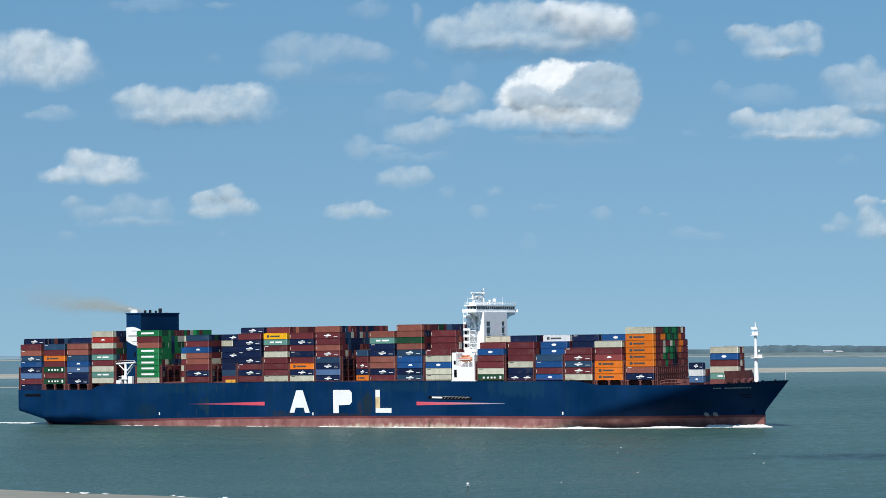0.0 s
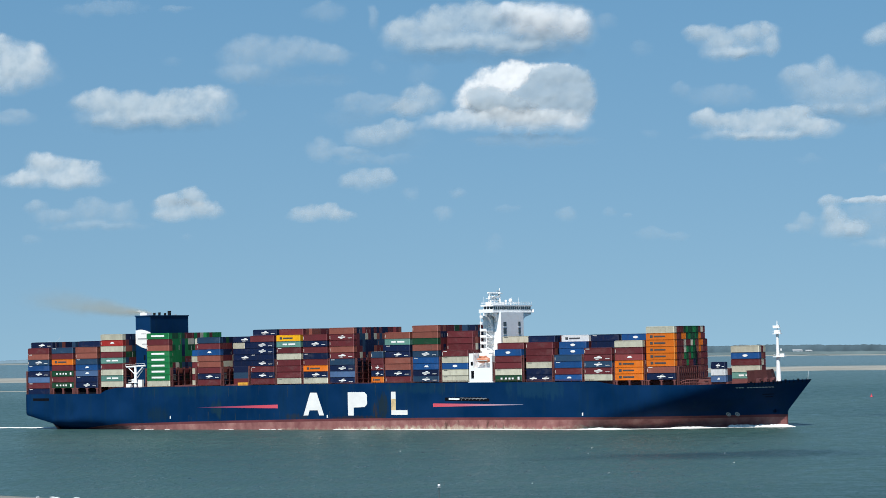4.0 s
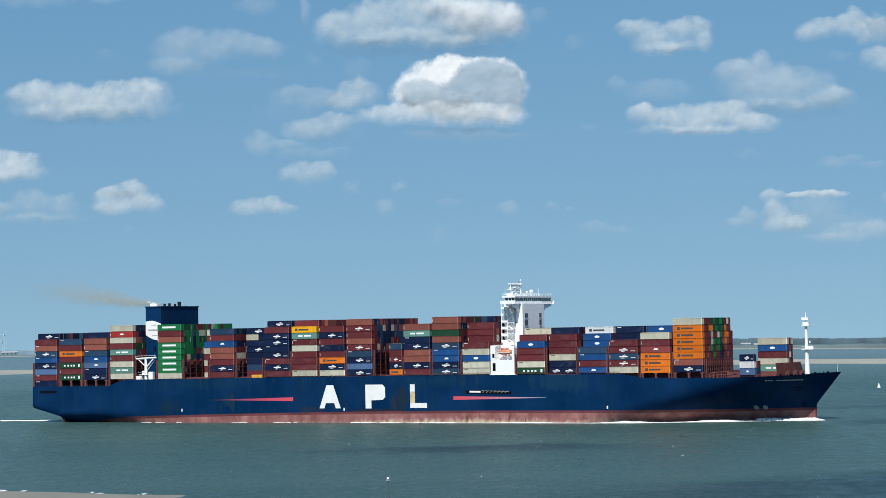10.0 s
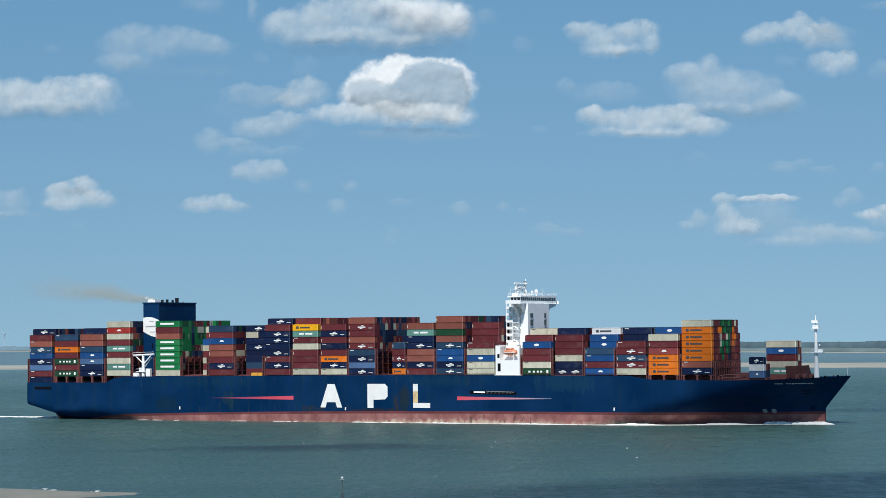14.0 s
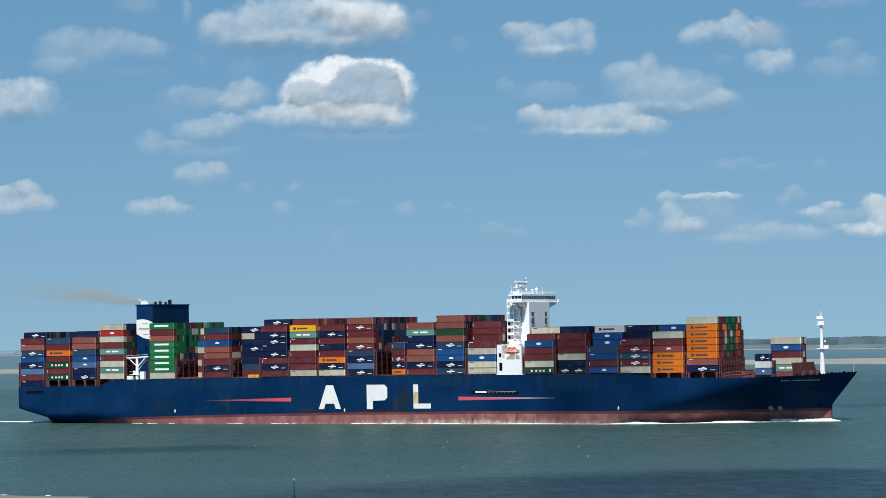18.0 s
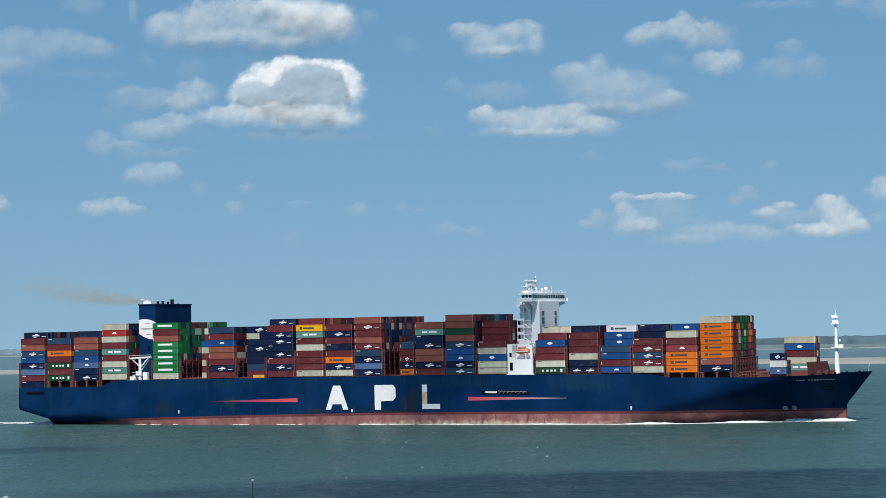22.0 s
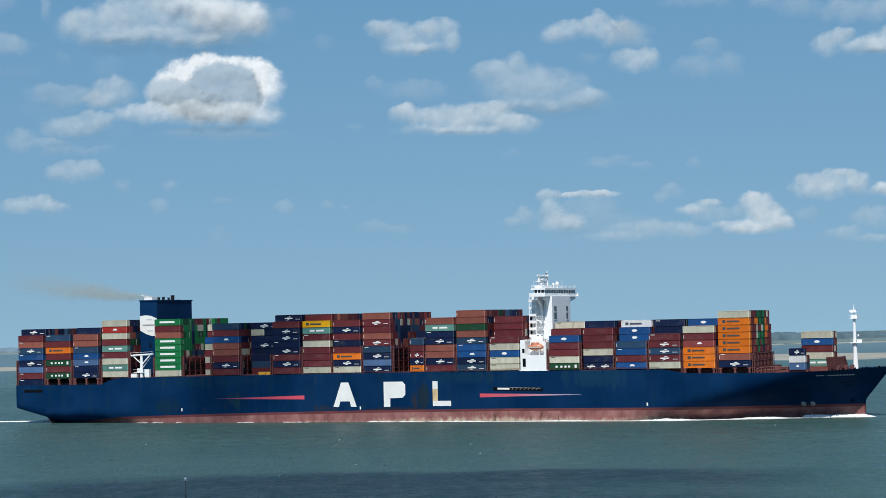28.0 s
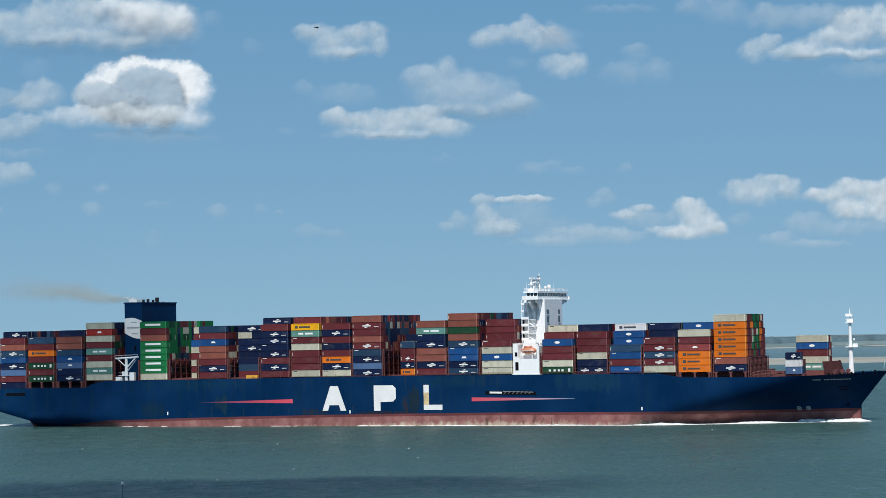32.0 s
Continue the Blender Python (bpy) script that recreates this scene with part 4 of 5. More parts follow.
# ---- markings on the starboard plating ----
def plate(name, pts, mat, parent=ship, label="", y=-0.035):
    bm = bmesh.new()
    prism(bm, pts, 1, y, 0.03)
    return part(name, bm, mat, parent, label)


# large white painted signs: plain shapes of the same size
plate("hull_sign", ((150.5, 6.1), (152.9, 6.1), (153.6, 8.3), (157.7, 8.3), (158.4, 6.1), (160.8, 6.1), (157.3, 15.9), (154.0, 15.9)), MARKWHITE, label="big white tapering sign with a notched foot painted on the hull")
plate("hull_sign", ((172.8, 6.0), (175.6, 6.0), (175.6, 9.4), (181.0, 9.6), (182.2, 10.8), (182.2, 14.8), (181.0, 16.0), (172.8, 16.0)), MARKWHITE, label="big white block sign painted on the hull")
sign3 = plate("hull_sign", ((194.0, 8.2), (196.2, 8.2), (196.2, 13.0), (194.0, 13.0)), STAINED, label="rust-stained white painted bar on the hull")
plate("sign_bar", ((194.0, 13.0), (196.2, 13.0), (196.2, 16.0), (194.0, 16.0)), MARKWHITE, sign3)
plate("sign_bar", ((194.0, 6.2), (201.8, 6.2), (201.8, 8.2), (194.0, 8.2)), MARKWHITE, sign3)
def stripe_paint(name, stops, x0, x1):
    """Red marking whose print shades off along the ship."""
    m = paint(name, (0.62, 0.07, 0.10), 0.5, 0.2, 0.2)
    nt = m.node_tree
    c = nt.nodes.new("ShaderNodeTexCoord")
    xyz = nt.nodes.new("ShaderNodeSeparateXYZ")
    nt.links.new(c.outputs["Object"], xyz.inputs[0])
    u = math_node(nt, "MULTIPLY", math_node(nt, "SUBTRACT", xyz.outputs[0], x0), 1.0 / (x1 - x0), True)
    nt.links.new(ramp_node(nt, u, stops), nt.nodes["Principled BSDF"].inputs["Base Color"])
    return m


STRIPE_AFT = stripe_paint("red_stripe_fading_aft", [(0.0, (0.06, 0.03, 0.09)), (0.35, (0.30, 0.05, 0.11)), (0.8, (0.58, 0.065, 0.10)), (1.0, (0.64, 0.08, 0.12))], 95.0, 137.5)
STRIPE_FORE = stripe_paint("red_stripe_fading_fore", [(0.0, (0.62, 0.07, 0.10)), (0.35, (0.55, 0.12, 0.17)), (0.75, (0.45, 0.30, 0.38)), (1.0, (0.22, 0.24, 0.36))], 214.1, 256.0)
plate("hull_stripe", ((95.0, 9.8), (137.5, 9.25), (137.5, 10.85)), STRIPE_AFT, label="tapering red stripe painted on the hull")
plate("hull_stripe", ((214.1, 9.45), (256.0, 10.15), (256.0, 10.3), (214.1, 10.95)), STRIPE_FORE, label="tapering red stripe painted on the hull")
for x, z in ((80.9, 5.4), (162.4, 5.6), (282.6, 6.2)):
    plate("draught_mark", ((x - 0.25, z - 0.6), (x + 0.3, z - 0.6), (x + 0.3, z + 0.65), (x - 0.25, z + 0.65)), MARKWHITE, label="small white draught mark bars")
door = plate("pilot_door", ((219.8, 12.0), (240.5, 11.6), (240.5, 12.8), (236.5, 13.4), (219.8, 13.4)), DARK, label="dark open side port above the stripe")
plate("gangway", ((221.6, 12.45), (226.6, 12.35), (226.6, 13.05), (221.6, 13.15)), MARKWHITE, door, "white box of the stowed gangway", -0.08)
for i in range(7):
    plate("gangway_stay", ((227.4 + 1.7 * i, 12.2), (227.55 + 1.7 * i, 12.2), (228.5 + 1.7 * i, 13.2), (228.35 + 1.7 * i, 13.2)), GREYSTEEL, door, "", -0.08)
plate("gangway_rail", ((227.0, 13.1), (239.5, 12.7), (239.5, 12.85), (227.0, 13.25)), GREYSTEEL, door, "", -0.08)
def on_hull(x, z, out=0.05):
    return MID - half_beam(x, z) - out


def hull_patch(name, x0, x1, z0, z1, mat, label):
    bm = bmesh.new()
    v = [bm.verts.new((x, on_hull(x, z), z)) for x, z in ((x0, z0), (x1, z0), (x1, z1), (x0, z1))]
    w = [bm.verts.new((x, on_hull(x, z, -0.3), z)) for x, z in ((x0, z0), (x1, z0), (x1, z1), (x0, z1))]
    bm.faces.new(v)
    for i in range(4):
        j = (i + 1) % 4
        bm.faces.new((v[i], w[i], w[j], v[j]))
    return part(name, bm, mat, ship, label)


rng = random.Random(44)
RUN = paint("rust_run_stain", (0.009, 0.03, 0.062), 0.85, 0.5, 0.8, (0.03, 0.035, 0.04), streak=(1, 1, 0.1), shine=0.2)
for i in range(34):
    x = rng.choice((rng.uniform(50, 285), rng.uniform(90, 230)))
    w, top = rng.uniform(0.12, 0.4), rng.random() < 0.5
    z1 = deck_z(x) - rng.uniform(0.3, 1.0) if top else rng.uniform(5.5, 8.5)
    z0 = z1 - rng.uniform(1.5, 5.5) if top else boot_z(x) + 0.05
    plate("rust_run", ((x, z0), (x + w * 0.4, z0), (x + w, z1), (x - w * 0.3, z1)), RUN, label="thin brownish rust run on the plating", y=-0.015)
hull_patch("mooring_port", 4.2, 13.4, 13.2, 14.4, DARK, "dark mooring opening near the stern")
BOWMARK = paint("dark_navy_print", (0.004, 0.012, 0.034), 0.8, 0.4, 0.8, shine=0.05)
FAINT = paint("faded_pale_lettering", (0.6, 0.61, 0.63), 0.6, 0.3, 0.6)
for i in range(13):
    if i != 3:
        hull_patch("name_bar", 346.9 + 0.98 * i, 347.58 + 0.98 * i, 16.0, 16.35, FAINT, "faded grey bar of the bow lettering")
for x, z, w in ((354.4, 13.1, 3.8), (354.8, 12.0, 2.6)):
    hull_patch("bow_mark", x, x + w, z, z + 0.4, BOWMARK, "dark faded mark on the bow plating")
for x in (339.2, 342.4):
    bm = bmesh.new()
    ring = []
    for i in range(16):
        a = 2 * math.pi * i / 16
        px, pz = x + 0.85 * math.cos(a), 5.3 + 0.85 * math.sin(a)
        qx, qz = x + 0.5 * math.cos(a), 5.3 + 0.5 * math.sin(a)
        ring.append([bm.verts.new((px, on_hull(px, pz), pz)), bm.verts.new((qx, on_hull(qx, qz), qz))])
    for i in range(16):
        a, b = ring[i], ring[(i + 1) % 16]
        bm.faces.new((a[0], b[0], b[1], a[1]))
    part("thruster_mark", bm, GREYSTEEL, ship, "pale ring marking a bow thruster")
    hull_patch("mark_dot", x - 0.3, x + 0.3, 5.0, 5.6, GREYSTEEL, "pale dot inside the thruster ring")
bm = bmesh.new()
ya = on_hull(356.4, 6.6, 0.3)
rod(bm, (356.4, ya, 7.6), (356.4, ya, 5.8), 0.2, 6)
rod(bm, (355.6, ya, 6.4), (356.4, ya, 5.7), 0.22, 6)
rod(bm, (357.2, ya, 6.4), (356.4, ya, 5.7), 0.22, 6)
part("anchor", bm, BOWMARK, ship, "stockless anchor housed at the bow")

# ---- forecastle ----
bm = bmesh.new()
for s in (-1, 1):
    v = [bm.verts.new(p) for p in ((350.9, MID + s * 17.4, 17.2), (354.6, MID + s * 3.0, 17.2), (353.0, MID + s * 3.0, 22.9), (349.7, MID + s * 15.9, 22.9))]
    bm.faces.new(v if s < 0 else v[::-1])
v = [bm.verts.new(p) for p in ((354.6, MID - 3, 17.2), (354.6, MID + 3, 17.2), (353.0, MID + 3, 22.9), (353.0, MID - 3, 22.9))]
bm.faces.new(v)
bmesh.ops.solidify(bm, geom=bm.faces[:], thickness=0.25)
part("breakwater", bm, DECKRED, ship, "oxide-red vee breakwater on the foredeck")
fmast = rods("foremast", WHITE, ship, ((357.6, MID, 17.5), (357.4, MID, 28.5), 1.0, 12, 0.68), ((357.4, MID, 28.5), (357.4, MID, 37.2), 0.66, 12, 0.55), ((358.3, MID - 0.6, 18), (357.8, MID, 28), 0.1, 6), ((356.9, MID - 1.0, 18), (357.2, MID - 0.5, 27), 0.1, 6),
             ((357.4, MID, 37), (357.4, MID, 42.4), 0.3, 8, 0.15), label="white tapered foremast on the forecastle")
for d in ((355.8, 360.4, MID - 1.6, MID + 1.6, 27.8, 28.1), (355.9, 358.9, MID - 1.4, MID + 1.4, 37.0, 37.3), (356.2, 358.6, MID - 1.1, MID + 1.1, 39.4, 39.6)):
    boxes("mast_platform", WHITE, fmast, d)
for d in ((358.4, 360.2, MID - 0.6, MID + 0.4, 28.1, 29.2), (356.3, 358.7, MID - 0.8, MID + 0.8, 37.3, 38.6), (355.8, 358.4, MID - 0.8, MID + 0.8, 39.6, 40.5), (358.6, 359.1, MID - 0.2, MID + 0.2, 30.4, 31.2)):
    boxes("mast_light", WHITE, fmast, d)
rods("mast_railing", WHITE, fmast, ((355.9, MID - 1.5, 29.0), (360.3, MID - 1.5, 29.0), 0.05, 4))
rods("mast_railing", WHITE, fmast, ((355.9, MID - 1.5, 38.2), (358.8, MID - 1.5, 38.2), 0.05, 4))
for x, y, w in ((354.4, 11.2, 1.2), (356.4, 14.2, 1.0), (357.9, 17.8, 1.1)):
    bm = bmesh.new()
    rod(bm, (x, y - w, 19.3), (x, y + w, 19.3), 0.6, 10)
    box(bm, x - 0.7, x + 0.7, y - w - 0.5, y - w, 17.2, 19.6)
    part("mooring_winch", bm, OXIDE, ship, "oxide-red mooring winch on the forecastle")
for i in range(16):
    x = 351.5 + 18.3 * i / 15
    y, z = on_hull(x, deck_z(x) - 0.2, -0.35), deck_z(x)
    bm = bmesh.new()
    rod(bm, (x, y, z - 0.9), (x, y, z + 0.3 + 0.3 * (i % 3 == 0)), 0.14, 6)
    if i % 3 == 1:
        box(bm, x - 0.4, x + 0.4, y - 0.1, y + 0.5, z - 0.3, z + 0.55)
    part("fairlead" if i % 3 == 1 else "stanchion", bm, DARK, ship, "small dark fairlead at the bow rail" if i % 3 == 1 else "thin stanchion of the bow rail")
rods("jackstaff", WHITE, ship, ((369.6, MID, 18.4), (370.0, MID, 22.0), 0.07, 5))
bm = bmesh.new()
for line, r in (((323.6, 17.6), (324.2, 18.6), (325.6, 19.3), (328.0, 19.7), (332.0, 19.8), (335.8, 19.5)), 0.17), (((324.6, 17.8), (326.4, 18.5), (329.5, 18.7), (333.0, 18.5), (335.8, 18.2)), 0.15):
    for (a, za), (b, zb) in zip(line, line[1:]):
        rod(bm, (a, 2.0 + 0.17 * (a - 323.6), za), (b, 2.0 + 0.17 * (b - 323.6), zb), r, 6)
for i in range(8):
    x = 325.2 + 1.5 * i
    rod(bm, (x, 2.0 + 0.17 * (x - 323.6), 16.9), (x, 2.0 + 0.17 * (x - 323.6), 19.3 + 0.4 * math.sin(i * 0.45)), 0.1, 5)
box(bm, 331.5, 336.5, 4.6, 12.0, 16.9, 19.6)
part("foredeck_fittings", bm, DECKRED, ship, "oxide-red ladders and bulwark stays on the foredeck")
boxes("foredeck_platform", DECKRED, ship, (333.0, 348.0, 22.0, 42.0, 16.8, 19.2), (336.6, 344.0, 4.2, 8.6, 16.8, 18.5))
bm = bmesh.new()
for i in range(60):
    x = 47 + 4.05 * i
    if 231 < x < 243:
        continue
    rod(bm, (x, 0.35, deck_z(x) - 0.4), (x, 0.35, deck_z(x) + 1.0), 0.05, 4)
for a, b in ((47, 230.8), (243.2, 288)):
    for h in (0.55, 1.0):
        rod(bm, (a, 0.35, deck_z(a) + h), (b, 0.35, deck_z(b) + h), 0.04, 4)
part("deck_railing", bm, DECKRED, ship, "thin oxide-red railing along the ship's side")

# ---- containers ----
TIER, ROW, Y0 = 2.66, 2.52, 0.5
NAMES = {"N": "navy-blue", "B": "bright blue", "R": "maroon", "C": "rust-red", "O": "bright orange", "W": "cream-white", "G": "vivid green", "D": "dark green", "T": "pale teal", "L": "light steel-blue",
         "S": "slate-blue", "Y": "yellow", "K": "signal-red", "P": "faded red", "V": "plain white"}
CACHE = {}


def shared(key, build, mat):
    if key not in CACHE:
        bm = bmesh.new()
        build(bm)
        bmesh.ops.recalc_face_normals(bm, faces=bm.faces)
        me = bpy.data.meshes.new(key[0])
        bm.to_mesh(me)
        bm.free()
        me.materials.append(mat)
        CACHE[key] = me
    return CACHE[key]


def frame_mesh(bm, L):
    H, W = 2.5, 2.44
    box(bm, 0.02, L - 0.07, 0.07, W, 0.02, H - 0.05)
    box(bm, 0.3, L - 0.3, 0.4, W - 0.2, -0.06, H + 0.13)
    for z0, z1 in ((0.0, 0.17), (H - 0.12, H)):
        box(bm, 0.16, L - 0.16, 0.0, 0.12, z0, z1)
        box(bm, L - 0.12, L, 0.16, W - 0.16, z0, z1)
    for x in (0.0, L - 0.16):
        for y in (0.0, W - 0.16):
            box(bm, x, x + 0.16, y, y + 0.16, 0, H)


def ribs(bm, a, b, z0, z1, depth, pitch, place):
    """Trapezoid corrugation between a and b."""
    n = max(4, int((b - a) / pitch))
    prev = None
    for i in range(n):
        for u, d in ((0.0, 0), (0.3, 0), (0.5, depth), (0.8, depth)):
            s = a + (b - a) * (i + u) / n
            cur = [bm.verts.new(place(s, d, z)) for z in (z0, z1)]
            if prev:
                bm.faces.new((prev[0], cur[0], cur[1], prev[1]))
            prev = cur
    cur = [bm.verts.new(place(b, 0, z)) for z in (z0, z1)]
    bm.faces.new((prev[0], cur[0], cur[1], prev[1]))


def disc(L, cx, rx, cz, rz, n):
    return lambda bm: prism(bm, [((cx + rx * math.cos(2 * math.pi * i / n)) * L, cz + rz * math.sin(2 * math.pi * i / n)) for i in range(n)], 1, -0.03, 0.0)


def bar(L, x0, x1, z0, z1):
    return lambda bm: box(bm, x0 * L, x1 * L, -0.03, 0.0, z0, z1)


def sliver(L, x0, x1, z0, z1):
    """A slim rising wedge."""
    return lambda bm: prism(bm, ((x0 * L, z0), (x1 * L, z0 + 0.3 * (z1 - z0)), (x0 * L + 0.55 * (x1 - x0) * L, z1)), 1, -0.03, 0.0)


def logo(kind, L):
    """Plain light or dark shapes where a line's mark or writing stands."""
    if kind == "lens":
        return [bar(L, 0.36, 0.65, 0.98, 1.42), sliver(L, 0.45, 0.61, 1.55, 2.0), sliver(L, 0.40, 0.55, 0.45, 0.85), bar(L, 0.76, 0.92, 0.72, 0.9)]
    if kind == "twin":
        return [p for a in (0.12, 0.58) for p in (bar(L, a, a + 0.26, 0.85, 1.3), sliver(L, a + 0.08, a + 0.22, 1.4, 1.8), sliver(L, a + 0.04, a + 0.16, 0.4, 0.75))]
    if kind == "wide":
        return [bar(L, 0.2, 0.78, 0.95, 1.75)]
    if kind == "letters":
        return [bar(L, a, a + 0.07, 0.85, 1.6) for a in (0.2, 0.36, 0.5, 0.62)] + [bar(L, 0.84, 0.91, 0.6, 1.9)]
    if kind == "pair":
        return [bar(L, 0.26, 0.44, 0.9, 1.6), bar(L, 0.5, 0.78, 0.9, 1.6)]
    if kind == "oval":
        return [disc(L, 0.5, 0.09, 1.3, 0.5, 14)]
    if kind == "peak":
        return [lambda bm: prism(bm, ((0.44 * L, 1.0), (0.62 * L, 1.0), (0.58 * L, 1.7), (0.48 * L, 1.7)), 1, -0.03, 0.0)]
    if kind == "dark":
        return [bar(L, 0.14, 0.24, 0.8, 1.8), bar(L, 0.28, 0.68, 0.98, 1.58)]
    return [bar(L, 0.06, 0.2, 2.05, 2.25)]


LOGOS = {"N": (("lens", 0.62), ("tag", 0.2)), "S": (("lens", 0.4), ("peak", 0.25)), "G": (("wide", 1.0),), "D": (("letters", 0.9),), "T": (("pair", 1.0),), "B": (("oval", 0.5), ("peak", 0.3)), "O": (("dark", 1.0),),
         "R": (("lens", 0.22), ("tag", 0.3)), "C": (("tag", 0.3),), "K": (("peak", 1.0),), "W": (("tag", 0.6),), "Y": (("dark", 1.0),), "L": (("peak", 0.4), ("tag", 0.4)), "P": (("peak", 1.0),), "V": (("tag", 0.3),)}
PANEL = paint("pale_number_panel", (0.55, 0.48, 0.42), 0.6, 0.15, 0.6)
GREYMARK = paint("dark_print", (0.05, 0.05, 0.055), 0.6, 0.1, 0.6)
pick = random.Random(5)


def container(x, y, z, c, L=12.19, side=True, mark=None):
    ob = new("shipping_container", shared(("shipping_container", L), lambda bm: frame_mesh(bm, L), BOXPAINT))
    tagged(ob, f"{NAMES[c]} corrugated steel shipping container stacked on the ship's deck", "container", "containers stacked on the deck")
    ob.color = (*COL[c], 1)
    if side:
        p = new("side_panel", shared(("side_panel", L), lambda bm: ribs(bm, 0.16, L - 0.16, 0.17, 2.38, 0.02, 0.42, lambda s, d, zz: (s, 0.062 - d, zz)), BOXPAINT))
        p.parent, p.color = ob, ob.color
        post = new("corner_post", shared(("corner_post", L), lambda bm: box(bm, L - 0.3, L - 0.01, -0.012, 0.1, 0.0, 2.5), BOXPAINT))
        # post coloured paler than the box, as a highlight along its edge
        post.parent, post.color = ob, tuple(min(0.8, c * 1.5 + 0.045) for c in COL[c]) + (1,)
    if pick.random() < 0.45:
        e = new("container_door", shared(("container_door", L), lambda bm: ribs(bm, 0.16, 2.28, 0.12, 2.4, 0.05, 0.53, lambda s, d, zz: (L - 0.07 + d, s, zz)), BOXPAINT))
    else:
        e = new("end_panel", shared(("end_panel", L), lambda bm: ribs(bm, 0.16, 2.28, 0.17, 2.38, 0.036, 0.35, lambda s, d, zz: (L - 0.062 + d, s, zz)), BOXPAINT))
    e.parent, e.color = ob, ob.color
    if side and mark is None:
        r = pick.random()
        for kind, chance in LOGOS[c]:
            if r < chance:
                mark = kind
                break
            r -= chance
    if side and mark:
        dark = mark == "dark" or (mark == "tag" and c in "WVO")
        for i, build in enumerate(logo(mark, L)):
            m = new("printed_mark", shared(("printed_mark", mark, L, dark, i), build, GREYMARK if dark else MARKWHITE))
            m.parent = ob
            m["label"] = "plain dark printed mark" if dark else "plain white printed mark"
    if side and c in "RCKS" and pick.random() < 0.55:
        tag = new("number_panel", shared(("number_panel", L), lambda bm: box(bm, 0.22, 0.44, -0.03, 0.06, 0.5, 1.75), PANEL))
        tag.parent = ob
        tag["label"] = "pale panel for the number at the container's end"
    MOVED.append((ob, pose(x, y, z)))
    return ob


MARKS = {".": "", "l": "lens", "t": "tag", "p": "peak", "o": "oval", "d": "dark", "w": "wide", "v": "twin", "e": "letters", "a": "pair"}


def stack(x, base, colours, row=0, first=0, L=12.19, marks=""):
    """Containers of one stack, from the deck upwards; marks: what is printed on each."""
    for k, c in enumerate(colours):
        container(x, Y0 + row * ROW, base + (first + k) * TIER, c, L, mark=MARKS[marks[k]] if marks else None)


# bay: fore-and-aft place, deck height, then stacks (row inboard and colours from below, prints), tiers, rows
BAYS = (
    (1.4, 19.0, ("0RLNBSCR", "1N"), ("t.ltlt.", "l"), 8, 19), (15.1, 19.05, ("0DRDRORS",), ("e.e.d.t",), 7, 19), (28.7, 19.1, ("0NNLBSCC", "1N"), ("ltppt..", "."), 8, 19),
    (42.9, 19.35, ("0WTWRTRWKW",), (".a..a..p.",), 9, 19), (68.4, 19.3, ("0WGGGGGCRG",), (".wwwww..w",), 9, 19), (95.6, 19.6, ("0RNRCCBRS",), (".l...p..",), 8, 19),
    (123.5, 19.8, ("0RNRNNNNR", "1N"), (".ltltll.", "l"), 9, 19), (137.1, 19.8, ("0WRRRWRTY", "1R"), ("t....tad", "."), 9, 19), (150.6, 19.8, ("0WNORNRNR",), ("tld.t.l.",), 8, 19),
    (163.9, 19.8, ("0NLNSRCRRC",), ("l.ltl..l.",), 9, 19), (191.2, 19.9, ("0RNCCNNTC",), (".l..lta.",), 8, 19), (204.6, 19.9, ("0SNBBSCDCC",), ("llptl....",), 9, 19),
    (218.5, 19.9, ("0WWBWR", "2RRR"), ("ttott", "..."), 8, 19), (243.3, 19.8, ("0DWRRB", "1R", "3W"), ("et..o", ".", "t"), 7, 19), (256.4, 19.8, ("1NNWRRR", "2N"), ("v.t...", "."), 7, 19),
    (270.4, 19.8, ("0BRBS", "2BB", "3V"), ("p.t.", "oo", "d"), 7, 19), (283.7, 19.8, ("0WRSRR", "3NN"), (".lllt", ".t"), 7, 19), (297.2, 19.8, ("0OOOPRW", "3B"), ("dddp..", "o"), 7, 8),
)
INNER, INNER_GREEN = [], []
for x, base, steps, prints, tiers, last in BAYS:
    done, row_now = 0, 0
    for s, print_row in zip(steps, prints):
        row_now = int(s[0])
        stack(x, base, s[1:], row_now, done, marks=print_row)
        done += len(s) - 1
    lows, total = {}, 0
    for s in steps:
        for r in range(int(s[0]), 20):
            lows[r] = total + len(s) - 1
        total += len(s) - 1
    taken = {(int(s[0]), k) for i, s in enumerate(steps) for k in range(sum(len(q) - 1 for q in steps[:i]), sum(len(q) - 1 for q in steps[:i + 1]))}
    for r in range(int(steps[0][0]), last):
        top = max(lows.get(r, 0), 0)
        if r > int(steps[-1][0]) + 1:
            top = tiers - (pick.random() < 0.12)
        if r >= 17:
            top -= 1 + (pick.random() < 0.4)
        for k in range(top):
            if (r, k) not in taken:
                (INNER_GREEN if x == 68.4 and r not in (4, 9, 13) and k > 3 else INNER).append((x, Y0 + r * ROW, base + k * TIER, 12.19))
for r in range(3, 19):
    for k in range(3 if r == 3 else 8 if r < 13 else 7 - (r % 5 == 0)):
        INNER.append((109.7, Y0 + r * ROW, 19.6 + k * TIER, 12.19))
for r in range(9, 18):
    for k in range(6):
        INNER.append((177.6, Y0 + r * ROW, 19.9 + k * TIER, 12.19))
container(1.4, Y0, 16.3, "N", mark="tag")
stack(184.3, 19.9, "ONRRS", 0, 0, 6.06)
for r in range(1, 8):
    for k in range(5):
        INNER.append((184.3, Y0 + r * ROW, 19.9 + k * TIER, 6.06))
